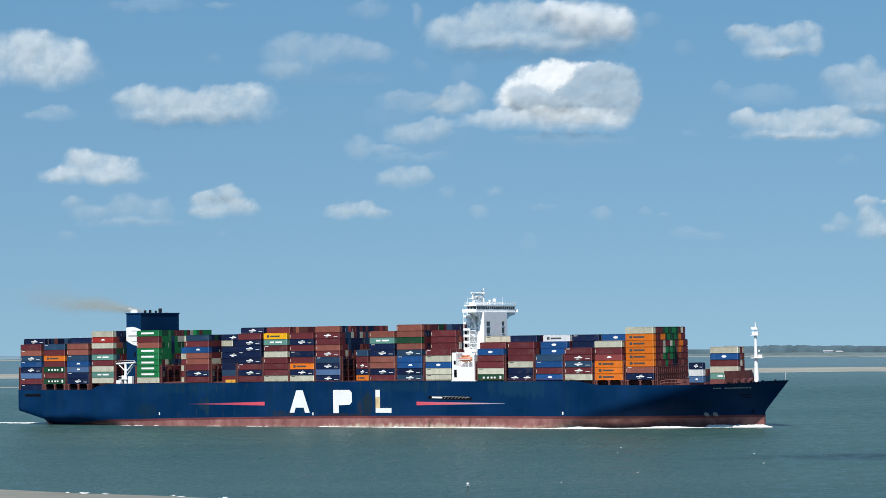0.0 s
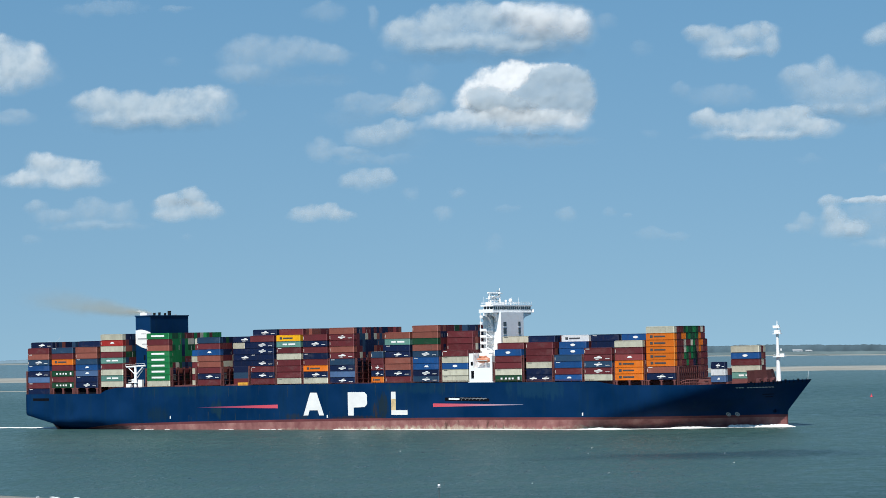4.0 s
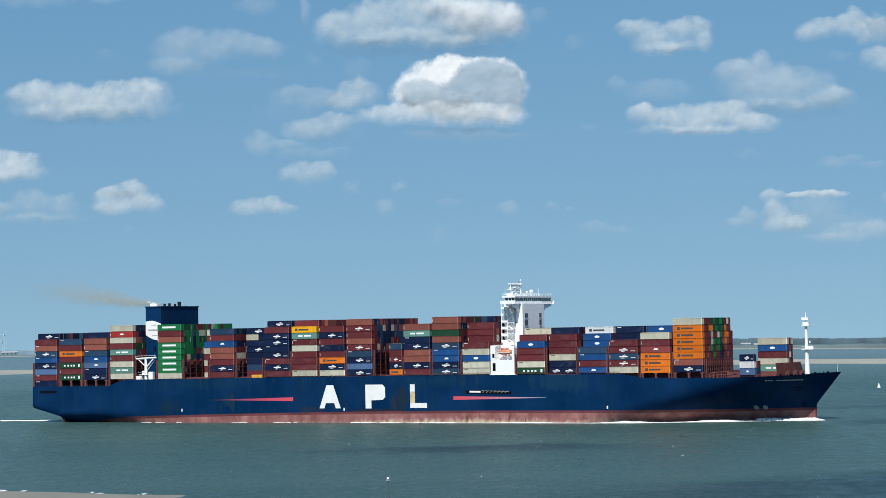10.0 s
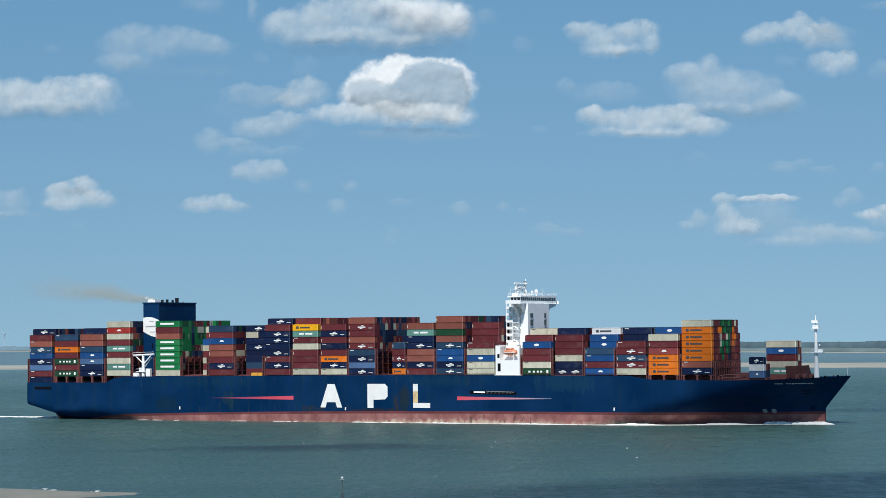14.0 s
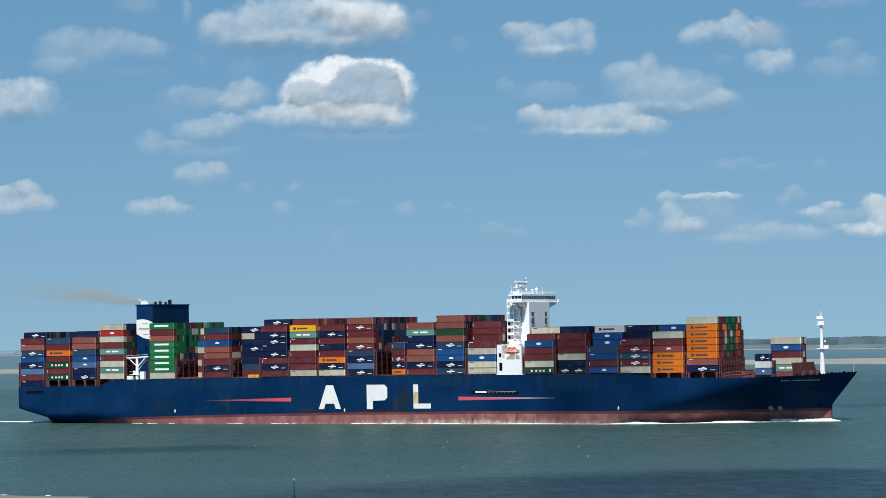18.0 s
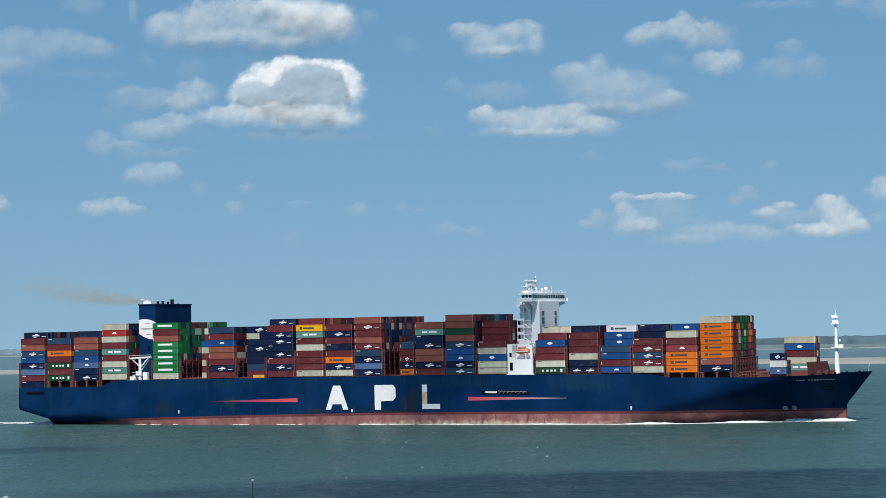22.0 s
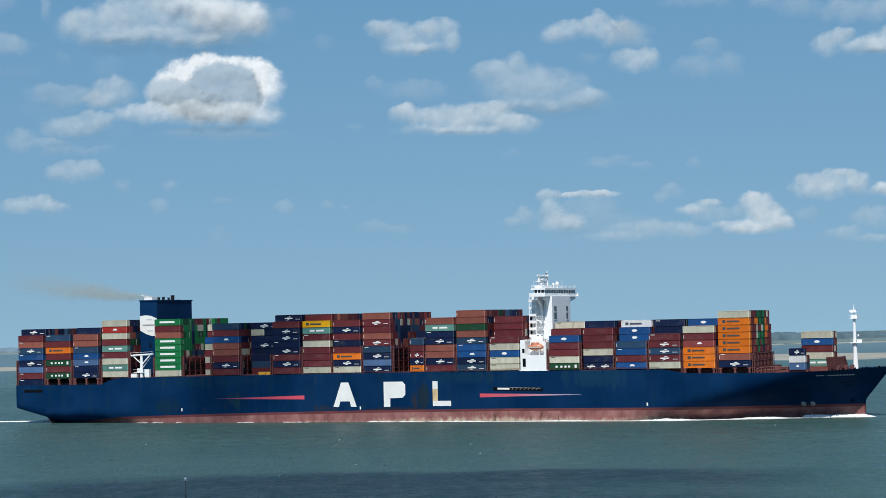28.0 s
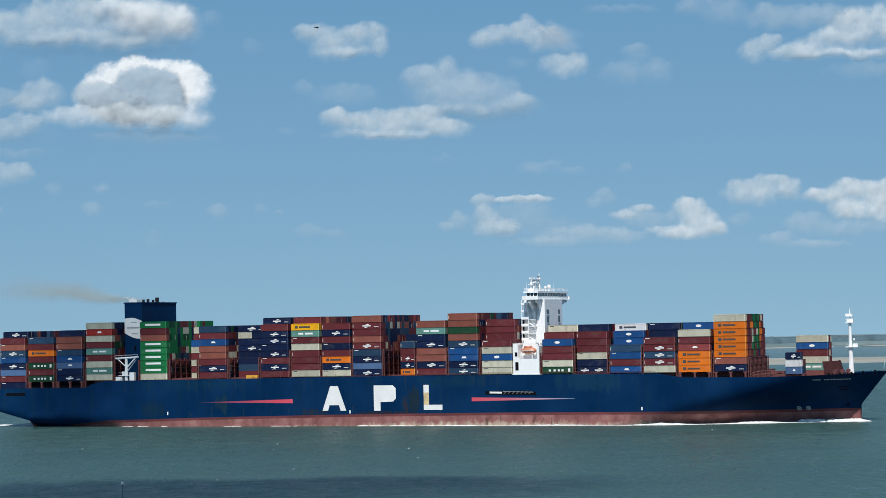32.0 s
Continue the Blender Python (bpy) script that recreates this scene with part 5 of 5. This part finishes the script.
# the foremost full bay shows its whole bow end
ENDS = ("RCRRRRCRRNRCRRNR", "RRRCRRRCRRCRRCRR", "RRCRRGRRNCRDRRCR", "RRRCGDRGDRGDRCRR", "RRRRWGDGDDGDCOCR", "RRRRWRRWGDWRROOR", "RRROODGDDGDGDORR", "RRRRDGDDGDDGDRWR")
for k in range(8):
    for r in range(17 - (k > 5)):
        c = "NCOOOOOW"[k] if r == 0 else ENDS[k][r % 16]
        container(311.0 if r < 9 else 308.6, Y0 + r * ROW, 19.9 + k * TIER, c, side=r == 0)
# foredeck stacks
stack(337.3, 18.6, "LVN", 1, 0, 6.06, "p.l")
for r in (2, 3):
    for k in range(2):
        INNER.append((337.3, Y0 + r * ROW, 18.6 + k * TIER, 6.06))
for r, cols in ((12, "TWRBW"), (13, "RRWCR"), (14, "CRRRW")):
    for k, c in enumerate(cols):
        container(335.6, Y0 + r * ROW, 19.3 + k * TIER, c, side=r == 12, mark={"B": "oval", "T": "pair"}.get(c, ""))
for k, c in enumerate("WRWRWB"):
    container(89.4, Y0 + 2 * ROW, 19.3 + k * TIER, c, 6.06, mark="")
container(89.4, Y0 + 3 * ROW, 19.3 + 6 * TIER, "R", 6.06, mark="")
container(89.4, Y0 + 3 * ROW, 19.3 + 7 * TIER, "W", 6.06, mark="")
# a set-back bay whose upper tiers show over the lashing bridge
for k, c, mark in ((3, "N", ""), (4, "N", "lens"), (5, "N", ""), (7, "N", "lens")):
    container(109.7, Y0 + 3 * ROW, 19.6 + k * TIER, c, mark=mark)
container(109.7, Y0 + 3 * ROW, 19.6 + 6 * TIER, "W", 6.06, mark="")
container(115.9, Y0 + 3 * ROW, 19.6 + 6 * TIER, "N", 6.06, mark="")
boxes("deck_store", YELLOW, ship, (116.5, 121.6, 0.8, 3.4, 19.2, 20.6), label="ochre-yellow store box on deck")


def joined_boxes(name, items, mat, label):
    verts, faces = [], []
    for x, y, z, L in items:
        k = len(verts)
        x1, y1, z1 = x + L, y + 2.38, z + 2.655
        verts += [(x, y, z), (x1, y, z), (x1, y1, z), (x, y1, z), (x, y, z1), (x1, y, z1), (x1, y1, z1), (x, y1, z1)]
        faces += [tuple(k + i for i in f) for f in ((3, 2, 1, 0), (4, 5, 6, 7), (0, 1, 5, 4), (1, 2, 6, 5), (2, 3, 7, 6), (3, 0, 4, 7))]
    me = bpy.data.meshes.new(name)
    me.from_pydata(verts, [], faces)
    # boxes of one tier in a bay mostly come from one line
    lot = random.Random(31)
    tints = []
    for x, y, z, L in items:
        block = random.Random(int(x * 10) * 97 + int(z * 10) * 13 + int(y / (4 * ROW)) * 7).random()
        tints += [block if lot.random() < 0.68 else lot.random()] * 8
    me.attributes.new("tint", "FLOAT", "POINT").data.foreach_set("value", tints)
    me.materials.append(mat)
    ob = tagged(new(name, me), label, "containers", kind="stuff")
    MOVED.append((ob, Matrix.Identity(4)))


rng = random.Random(77)
# pale slivers scattered over the inboard ends to add sparkle
EDGES = []
for x, y, z, L in INNER + INNER_GREEN:
    if rng.random() < 0.2:
        EDGES.append((x + L, y + rng.choice((0.05, 1.1)), z + 0.15, rng.uniform(0.2, 0.45), rng.uniform(1.2, 2.3)))
verts, faces = [], []
for x, y, z, w, h in EDGES:
    k = len(verts)
    verts += [(x + dx, y + dy, z + dz) for dz in (0, h) for dx, dy in ((0, 0), (0.03, 0), (0.03, w), (0, w))]
    faces += [tuple(k + i for i in f) for f in ((4, 5, 6, 7), (0, 1, 5, 4), (1, 2, 6, 5), (2, 3, 7, 6))]
me = bpy.data.meshes.new("door_bars")
me.from_pydata(verts, [], faces)
me.materials.append(island_paint("pale_sliver_tones", [(0.0, (0.30, 0.24, 0.23)), (0.35, (0.10, 0.13, 0.2)), (0.6, (0.42, 0.40, 0.38)), (0.75, (0.22, 0.10, 0.09))]))
tagged(new("door_bars", me), "pale slivers and edges on inboard container ends", "containers", kind="stuff")
MOVED.append((bpy.data.objects["door_bars"], Matrix.Identity(4)))
joined_boxes("inboard_containers", INNER, MIXED, "inboard rows of maroon, navy and rust containers")
joined_boxes("inboard_containers", INNER_GREEN, GREENISH, "inboard rows of vivid and dark green containers")

# ---- foam along the waterline and wake ----
def foam(name, patches, label, carried=True):
    """Flat lumps of white water: centre, length, width, height."""
    verts, faces = [], []
    for x, y, l, w, h in patches:
        n, k = 9, len(verts)
        verts.append((x, y, h))
        for r, up in ((0.5, 0.82), (0.85, 0.4), (1.0, 0.0)):
            for i in range(n):
                a = 2 * math.pi * i / n
                g = r * (1 + 0.3 * noise.noise((x * 0.7 + math.cos(a), y + math.sin(a), h)))
                verts.append((x + l * g * math.cos(a), y + w * g * math.sin(a), 0.01 + h * up))
        faces += [(k, k + 1 + i, k + 1 + (i + 1) % n) for i in range(n)]
        for r in range(2):
            q = k + 1 + n * r
            faces += [(q + i, q + n + i, q + n + (i + 1) % n, q + (i + 1) % n) for i in range(n)]
    me = bpy.data.meshes.new(name)
    me.from_pydata(verts, [], faces)
    me.materials.append(FOAM)
    ob = tagged(new(name, me), label, "foam", kind="stuff")
    if carried:
        MOVED.append((ob, Matrix.Identity(4)))


rng = random.Random(8)
P = []
for i in range(900):
    x = 361 - 347 * rng.random() ** 1.15
    k = max(0.0, min(1.0, (x - 150) / 160)) ** 0.7
    lump = max(0.5 + noise.noise((x * 0.06, 2.2, 0.4)) * 1.1, 0.6 * k)
    if rng.random() > 0.25 + 0.75 * k or lump < 0.3 - 0.2 * k or noise.noise((x * 0.13, 9.1, 0.6)) < 0.12 - 1.2 * k:
        continue
    edge = MID - half_beam(min(x, 360.5), 1.2 + 1.6 * k) - 1.3 * k
    crest = 0.55 + 0.45 * math.sin(x * 0.16 + 1.3 * noise.noise((x * 0.02, 1.7, 0.2)))
    P.append((x, edge - rng.uniform(0.0, 0.5 + 2.8 * k * lump), rng.uniform(0.7, 2.0 + 2.4 * k), rng.uniform(0.25, 0.5 + 1.2 * k), 0.05 + rng.uniform(0.1, 0.7) * (0.2 + 1.6 * k * crest ** 1.6) * lump))
for i in range(150):
    x = 340 + 20.5 * rng.random()
    edge = MID - half_beam(min(x, 360.8), 1.5)
    P.append((x, edge - rng.uniform(1.0, 3.6), rng.uniform(1, 2.4), rng.uniform(0.4, 1.2), rng.uniform(0.3, 1.2)))
foam("bow_wave", P, "white foam of the bow wave along the waterline")
P = []
for i in range(260):
    x = 16 - 190 * rng.random()
    k = (16 - x) / 190
    P.append((x, 18 + rng.gauss(0, 1.5 + 4 * k), rng.uniform(1, 4), rng.uniform(0.3, 1.1), rng.uniform(0.05, 0.25)))
foam("stern_wake", P, "white foam of the stern wake")
P = []
for (x0, f0), (x1, f1) in zip(SPIT, SPIT[1:]):
    for i in range(int((x1 - x0) / 1.6)):
        u = rng.random()
        if noise.noise(((x0 + (x1 - x0) * u) * 0.17, 5.5, 0.3)) > 0.18:
            P.append((x0 + (x1 - x0) * u, f0 + (f1 - f0) * u - rng.uniform(-3, 3), rng.uniform(0.3, 1.0), rng.uniform(0.3, 1.2), rng.uniform(0.05, 0.15)))
foam("spit_breakers", P, "small white wavelets breaking on the sand spit", False)

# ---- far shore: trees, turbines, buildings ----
# aerial haze is put into these three colours, most in the second
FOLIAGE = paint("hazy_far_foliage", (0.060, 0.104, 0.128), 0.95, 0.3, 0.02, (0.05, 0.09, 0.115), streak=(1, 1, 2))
HAZE = paint("distance_haze_colour", (0.125, 0.195, 0.245), 0.95, 0.15, 0.012)
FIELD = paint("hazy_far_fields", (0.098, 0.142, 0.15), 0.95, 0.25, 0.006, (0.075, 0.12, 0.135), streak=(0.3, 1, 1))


def belt(name, x, x1, step, back, low, swell, fine, seed, mat, label):
    """A ragged belt of far trees that follows the shore."""
    verts, faces = [], []
    while x < x1:
        grove = noise.noise((x * 0.006, seed, 0.5)) + 0.4 * noise.noise((x * 0.03, seed + 1.2, 0.5))
        h = max(0.6, low(x) + swell * grove + fine * noise.noise((x * 0.15, seed + 8.1, 0.5)) + 0.6 * fine * noise.noise((x * 0.5, seed + 2.1, 0.5)))
        y = shore_y(x) + back + 14 * noise.noise((x * 0.05, seed + 3.3, 0.5))
        k = len(verts)
        verts += [(x, y, 1.0), (x, y + 3, 1 + h * 0.5), (x, y + 9, 1.5 + h * 0.85), (x, y + 14, 1.5 + h), (x, y + 24, 1.0)]
        if k:
            faces += [(k - 5 + i, k + i, k + i + 1, k - 4 + i) for i in range(4)]
        x += step
    me = bpy.data.meshes.new(name)
    me.from_pydata(verts, [], faces)
    me.polygons.foreach_set("use_smooth", [True] * len(faces))
    me.materials.append(mat)
    tagged(new(name, me), label, "trees", kind="stuff")


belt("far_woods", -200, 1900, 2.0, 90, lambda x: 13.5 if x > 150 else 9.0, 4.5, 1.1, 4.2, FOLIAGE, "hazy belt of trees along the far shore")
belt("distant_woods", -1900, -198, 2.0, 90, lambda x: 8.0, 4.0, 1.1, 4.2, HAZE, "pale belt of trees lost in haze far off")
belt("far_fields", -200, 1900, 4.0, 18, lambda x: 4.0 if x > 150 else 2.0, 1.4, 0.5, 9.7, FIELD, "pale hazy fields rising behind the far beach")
def turbine(x, y, h, spin):
    t = tagged(new("wind_turbine"), "pale white three-bladed wind turbine far beyond the water", "wind turbine", "wind turbines")
    t.location = (x, y, 1.5)
    rods("tower", PALE, t, ((0, 0, 0), (0, 0, h), h * 0.022, 10, h * 0.012))
    boxes("nacelle", PALE, t, (-1.2, 1.2, -3.5, 2.0, h - 1.0, h + 1.6))
    for k in range(3):
        a = radians(spin + 120 * k)
        rods("blade", PALE, t, ((0, -4, h), (h * 0.42 * math.sin(a), -4, h + h * 0.42 * math.cos(a)), 0.7, 6, 0.2))


def far_shed(x, y, w, d, h, name, label, mat=WHITE):
    b = tagged(new(name), label, "building")
    b.location = (x, y, 1.2)
    boxes("wall", mat, b, (-w / 2, w / 2, 0, d, 0, h))
    bm = bmesh.new()
    prism(bm, ((-0.8, h), (d + 0.8, h), (d / 2, h + d * 0.22)), 0, -w / 2 - 0.8, w / 2 + 0.8)
    part("roof", bm, GREYSTEEL, b)
    for i in range(max(2, int(w / 8))):
        wx = -w / 2 + w * (i + 0.5) / max(2, int(w / 8))
        boxes("window", GLASS, b, (wx - 0.9, wx + 0.9, -0.06, 0.1, h * 0.4, h * 0.75))


turbine(-1138, 4650, 42, 40)
turbine(-1154, 4700, 30, 10)
turbine(-1049, 4690, 34, 75)
turbine(-700, 4500, 34, 20)
tank = tagged(new("storage_dome"), "white domed storage tank on the far shore", "storage tank")
tank.location = (-1161, 4600, 1.5)
bm = bmesh.new()
rod(bm, (0, 0, 0), (0, 0, 9), 8.5, 20)
part("shell", bm, PALE, tank)
bm = bmesh.new()
bmesh.ops.create_uvsphere(bm, u_segments=20, v_segments=10, radius=8.4, matrix=Matrix.Translation((0, 0, 8.8)) @ Matrix.Diagonal((1, 1, 0.8, 1)))
part("dome", bm, PALE, tank, smooth=True)
far_shed(-1120, 4620, 34, 12, 6, "warehouse", "long pale warehouse on the far shore", HAZE)
far_shed(-1085, 4640, 18, 10, 5, "warehouse", "small pale warehouse on the far shore", PALE)
far_shed(300, 3400, 14, 9, 5, "farmhouse", "pale farmhouse on the far shore", PALE)
far_shed(322, 3385, 22, 9, 4, "barn", "pale long barn on the far shore", GREYSTEEL)
far_shed(372, 3330, 12, 8, 4, "farmhouse", "pale farmhouse on the far shore", PALE)

# ---- near water: beacon, gulls, buoy ----
WORNPILE = paint("weathered_grey_pile", (0.09, 0.11, 0.115), 0.8, 0.3, 0.8)
beacon = tagged(new("beacon_pile"), "weathered grey beacon pile with a white lantern in the water", "beacon")
beacon.location = (-34.9, 482.0, 0.0)
rods("pile", WORNPILE, beacon, ((0, 0, -3), (0, 0, 3.6), 0.26, 8))
rods("pole", WORNPILE, beacon, ((0, 0, 3.6), (0, 0, 6.6), 0.1, 8))
boxes("platform", GREYSTEEL, beacon, (-0.45, 0.45, -0.45, 0.45, 6.5, 6.6))
bm = bmesh.new()
bmesh.ops.create_uvsphere(bm, u_segments=12, v_segments=8, radius=0.3, matrix=Matrix.Translation((0, 0, 6.95)))
part("lantern", bm, WHITE, beacon, "round white lantern", smooth=True)
rods("lantern_cap", BLACKPIPE, beacon, ((0, 0, 7.2), (0, 0, 7.45), 0.16, 8, 0.05))


def gull(x, y, turn):
    g = tagged(new("gull"), "white gull resting on the choppy water", "bird", "gulls on the water")
    g.matrix_basis = pose(x, y, 0.12, 0, 0, turn)
    bm = bmesh.new()
    bmesh.ops.create_uvsphere(bm, u_segments=10, v_segments=6, radius=1.0, matrix=Matrix.Diagonal((0.32, 0.14, 0.13, 1)))
    part("body", bm, FOAM, g, smooth=True)
    bm = bmesh.new()
    bmesh.ops.create_uvsphere(bm, u_segments=8, v_segments=6, radius=0.085, matrix=Matrix.Translation((0.3, 0, 0.17)))
    part("head", bm, FOAM, g, smooth=True)
    for s in (-1, 1):
        bm = bmesh.new()
        prism(bm, ((0.15, s * 0.1), (-0.4, s * 0.07), (-0.1, s * 0.19)), 2, 0.05, 0.1)
        part("wing", bm, GREYSTEEL, g)


gull(-4, 726, -90)
gull(2, 623, 44)
gull(-18, 586, -69)
gull(39, 663, -2)
gull(-3, 761, -48)
gull(-68, 760, 86)
gull(39, 714, -27)
gull(151, 787, 40)
aloft = tagged(new("flying_gull"), "dark gull gliding high against the sky", "bird")
bm = bmesh.new()
bmesh.ops.create_uvsphere(bm, u_segments=10, v_segments=6, radius=1.0, matrix=Matrix.Diagonal((0.34, 0.11, 0.11, 1)))
rod(bm, (-0.28, 0, 0.02), (-0.5, 0, 0.02), 0.06, 6, 0.11)
part("body", bm, BLACKPIPE, aloft, smooth=True)
for side in (-1, 1):
    bm = bmesh.new()
    w = [bm.verts.new(p) for p in ((0.12, side * 0.06, 0.05), (-0.12, side * 0.06, 0.05), (-0.08, side * 0.42, 0.16), (0.15, side * 0.42, 0.17), (-0.16, side * 0.85, 0.1), (-0.06, side * 0.8, 0.11))]
    bm.faces.new((w[0], w[1], w[2], w[3]))
    bm.faces.new((w[3], w[2], w[4], w[5]))
    bmesh.ops.solidify(bm, geom=bm.faces[:], thickness=0.03)
    part("wing", bm, BLACKPIPE, aloft)
buoy = tagged(new("channel_buoy"), "small white channel buoy afloat beyond the bow", "buoy")
buoy.location = (190, 1299, 0)
rods("float", WHITE, buoy, ((0, 0, -0.4), (0, 0, 0.6), 1.1, 10, 0.9))
rods("tower", WHITE, buoy, ((0, 0, 0.6), (0, 0, 2.6), 0.7, 8, 0.15))
buoy = tagged(new("channel_buoy"), "small red channel buoy afloat beyond the bow", "buoy")
buoy.location = (152, 1268, 0)
rods("float", PINK, buoy, ((0, 0, -0.4), (0, 0, 0.6), 0.9, 10, 0.7))
rods("tower", PINK, buoy, ((0, 0, 0.6), (0, 0, 1.8), 0.4, 8, 0.15))

# ---- funnel smoke: thin puffs carried aft by the wind ----
def smoke_material(name, tint):
    m, nt, p, node, link = material(name)
    at = node("ShaderNodeAttribute")
    at.attribute_name = "puff"
    n = noise_node(nt, 0.11, 4.0, 0.6)
    a = math_node(nt, "MULTIPLY", at.outputs["Fac"], math_node(nt, "MULTIPLY", math_node(nt, "SUBTRACT", n, 0.2), 1.6), True)
    p.inputs["Base Color"].default_value = tint
    p.inputs["Roughness"].default_value, p.inputs["Specular IOR Level"].default_value = 1.0, 0.0
    link(a, p.inputs["Alpha"])
    return m


SMOKE, STEAM = smoke_material("thin_brown_smoke", (0.34, 0.26, 0.12, 1)), smoke_material("white_steam", (0.8, 0.8, 0.78, 1))
PUFFS = []


def smoke_puff(w, h, amount, mat, label, aft, y, up):
    """A soft lens of vapour, thickest in the middle."""
    rings, around = 9, 28
    verts, faces, vals = [], [], []
    for ring in range(rings + 1):
        r = ring / rings
        for k in range(around):
            a = 2 * math.pi * k / around
            g = 1.0 + 0.25 * noise.noise((math.cos(a) * 1.3 + aft, math.sin(a) * 1.3, up))
            verts.append((w * r * g * math.cos(a), -0.5 * (1 - r * r), h * r * g * math.sin(a)))
            vals.append((1 - r * r) ** 2 * amount)
    for ring in range(rings):
        for k in range(around):
            faces.append((ring * around + k, ring * around + (k + 1) % around, (ring + 1) * around + (k + 1) % around, (ring + 1) * around + k))
    me = bpy.data.meshes.new("smoke_puff")
    me.from_pydata(verts, [], faces)
    me.attributes.new("puff", "FLOAT", "POINT").data.foreach_set("value", vals)
    me.materials.append(mat)
    PUFFS.append((tagged(new("smoke_puff", me), label, "smoke", "funnel smoke", "stuff"), aft, y, up))


rng = random.Random(17)
for i in range(12):
    aft = -2.0 + 2.6 * i + 0.25 * i * i
    smoke_puff(3.2 + 1.5 * i, 1.2 + 0.55 * i, 0.62 * (1 - i / 14), SMOKE, "thin brownish puff of funnel smoke", aft + rng.uniform(-0.6, 0.6), 14.0 + 0.3 * i, 0.7 + 0.13 * max(0.0, aft) + 0.5 * math.sin(i * 1.3) * min(1.0, i / 4))
smoke_puff(2.2, 0.9, 0.9, STEAM, "small white puff of steam at the funnel top", -1.2, 11.0, 0.9)
smoke_puff(1.5, 0.7, 0.8, STEAM, "small white puff of steam at the funnel top", 0.9, 11.2, 1.6)

# ---- movements ----
def motions():
    for ob, local in MOVED:
        walk(ob, [(0.0, ship_pose(0.0) @ local), (32.0, ship_pose(32.0) @ local)])
    for ob, aft, y, up in PUFFS:
        rows = []
        for t in (0.0, 8.0, 16.0, 24.0, 32.0):
            sway = 0.025 * max(0.0, aft)
            rows.append((t, ship_pose(t) @ pose(58.0 - aft - 0.12 * t * min(1.0, max(0.0, aft) / 10), y, 51.8 + up + sway * math.sin(t * 0.33 + aft * 0.12)) @ pose(0, 0, 0, 0, 0, 24)))
        walk(ob, rows)
    walk(aloft, [(t, pose(1.5 + 3.6 * (t - 30.5), 395.8 + 0.4 * (t - 30.5), 96.8 - 2.93 * (t - 30.5), 8, 4, -6)) for t in (0.0, 32.0)])
    for ob, x, y, z, vx, vy in OVERHEAD:
        walk(ob, [(0.0, pose(x, y, z, -90)), (32.0, pose(x + vx * 32.0, y + vy * 32.0, z, -90))])
    for ob, x, z, speed, vz in CLOUDS:
        y = ob.location.y
        walk(ob, [(0.0, pose(x, y, z)), (32.0, pose(x - speed * 32.0, y, z + vz * 32.0))])


motions()
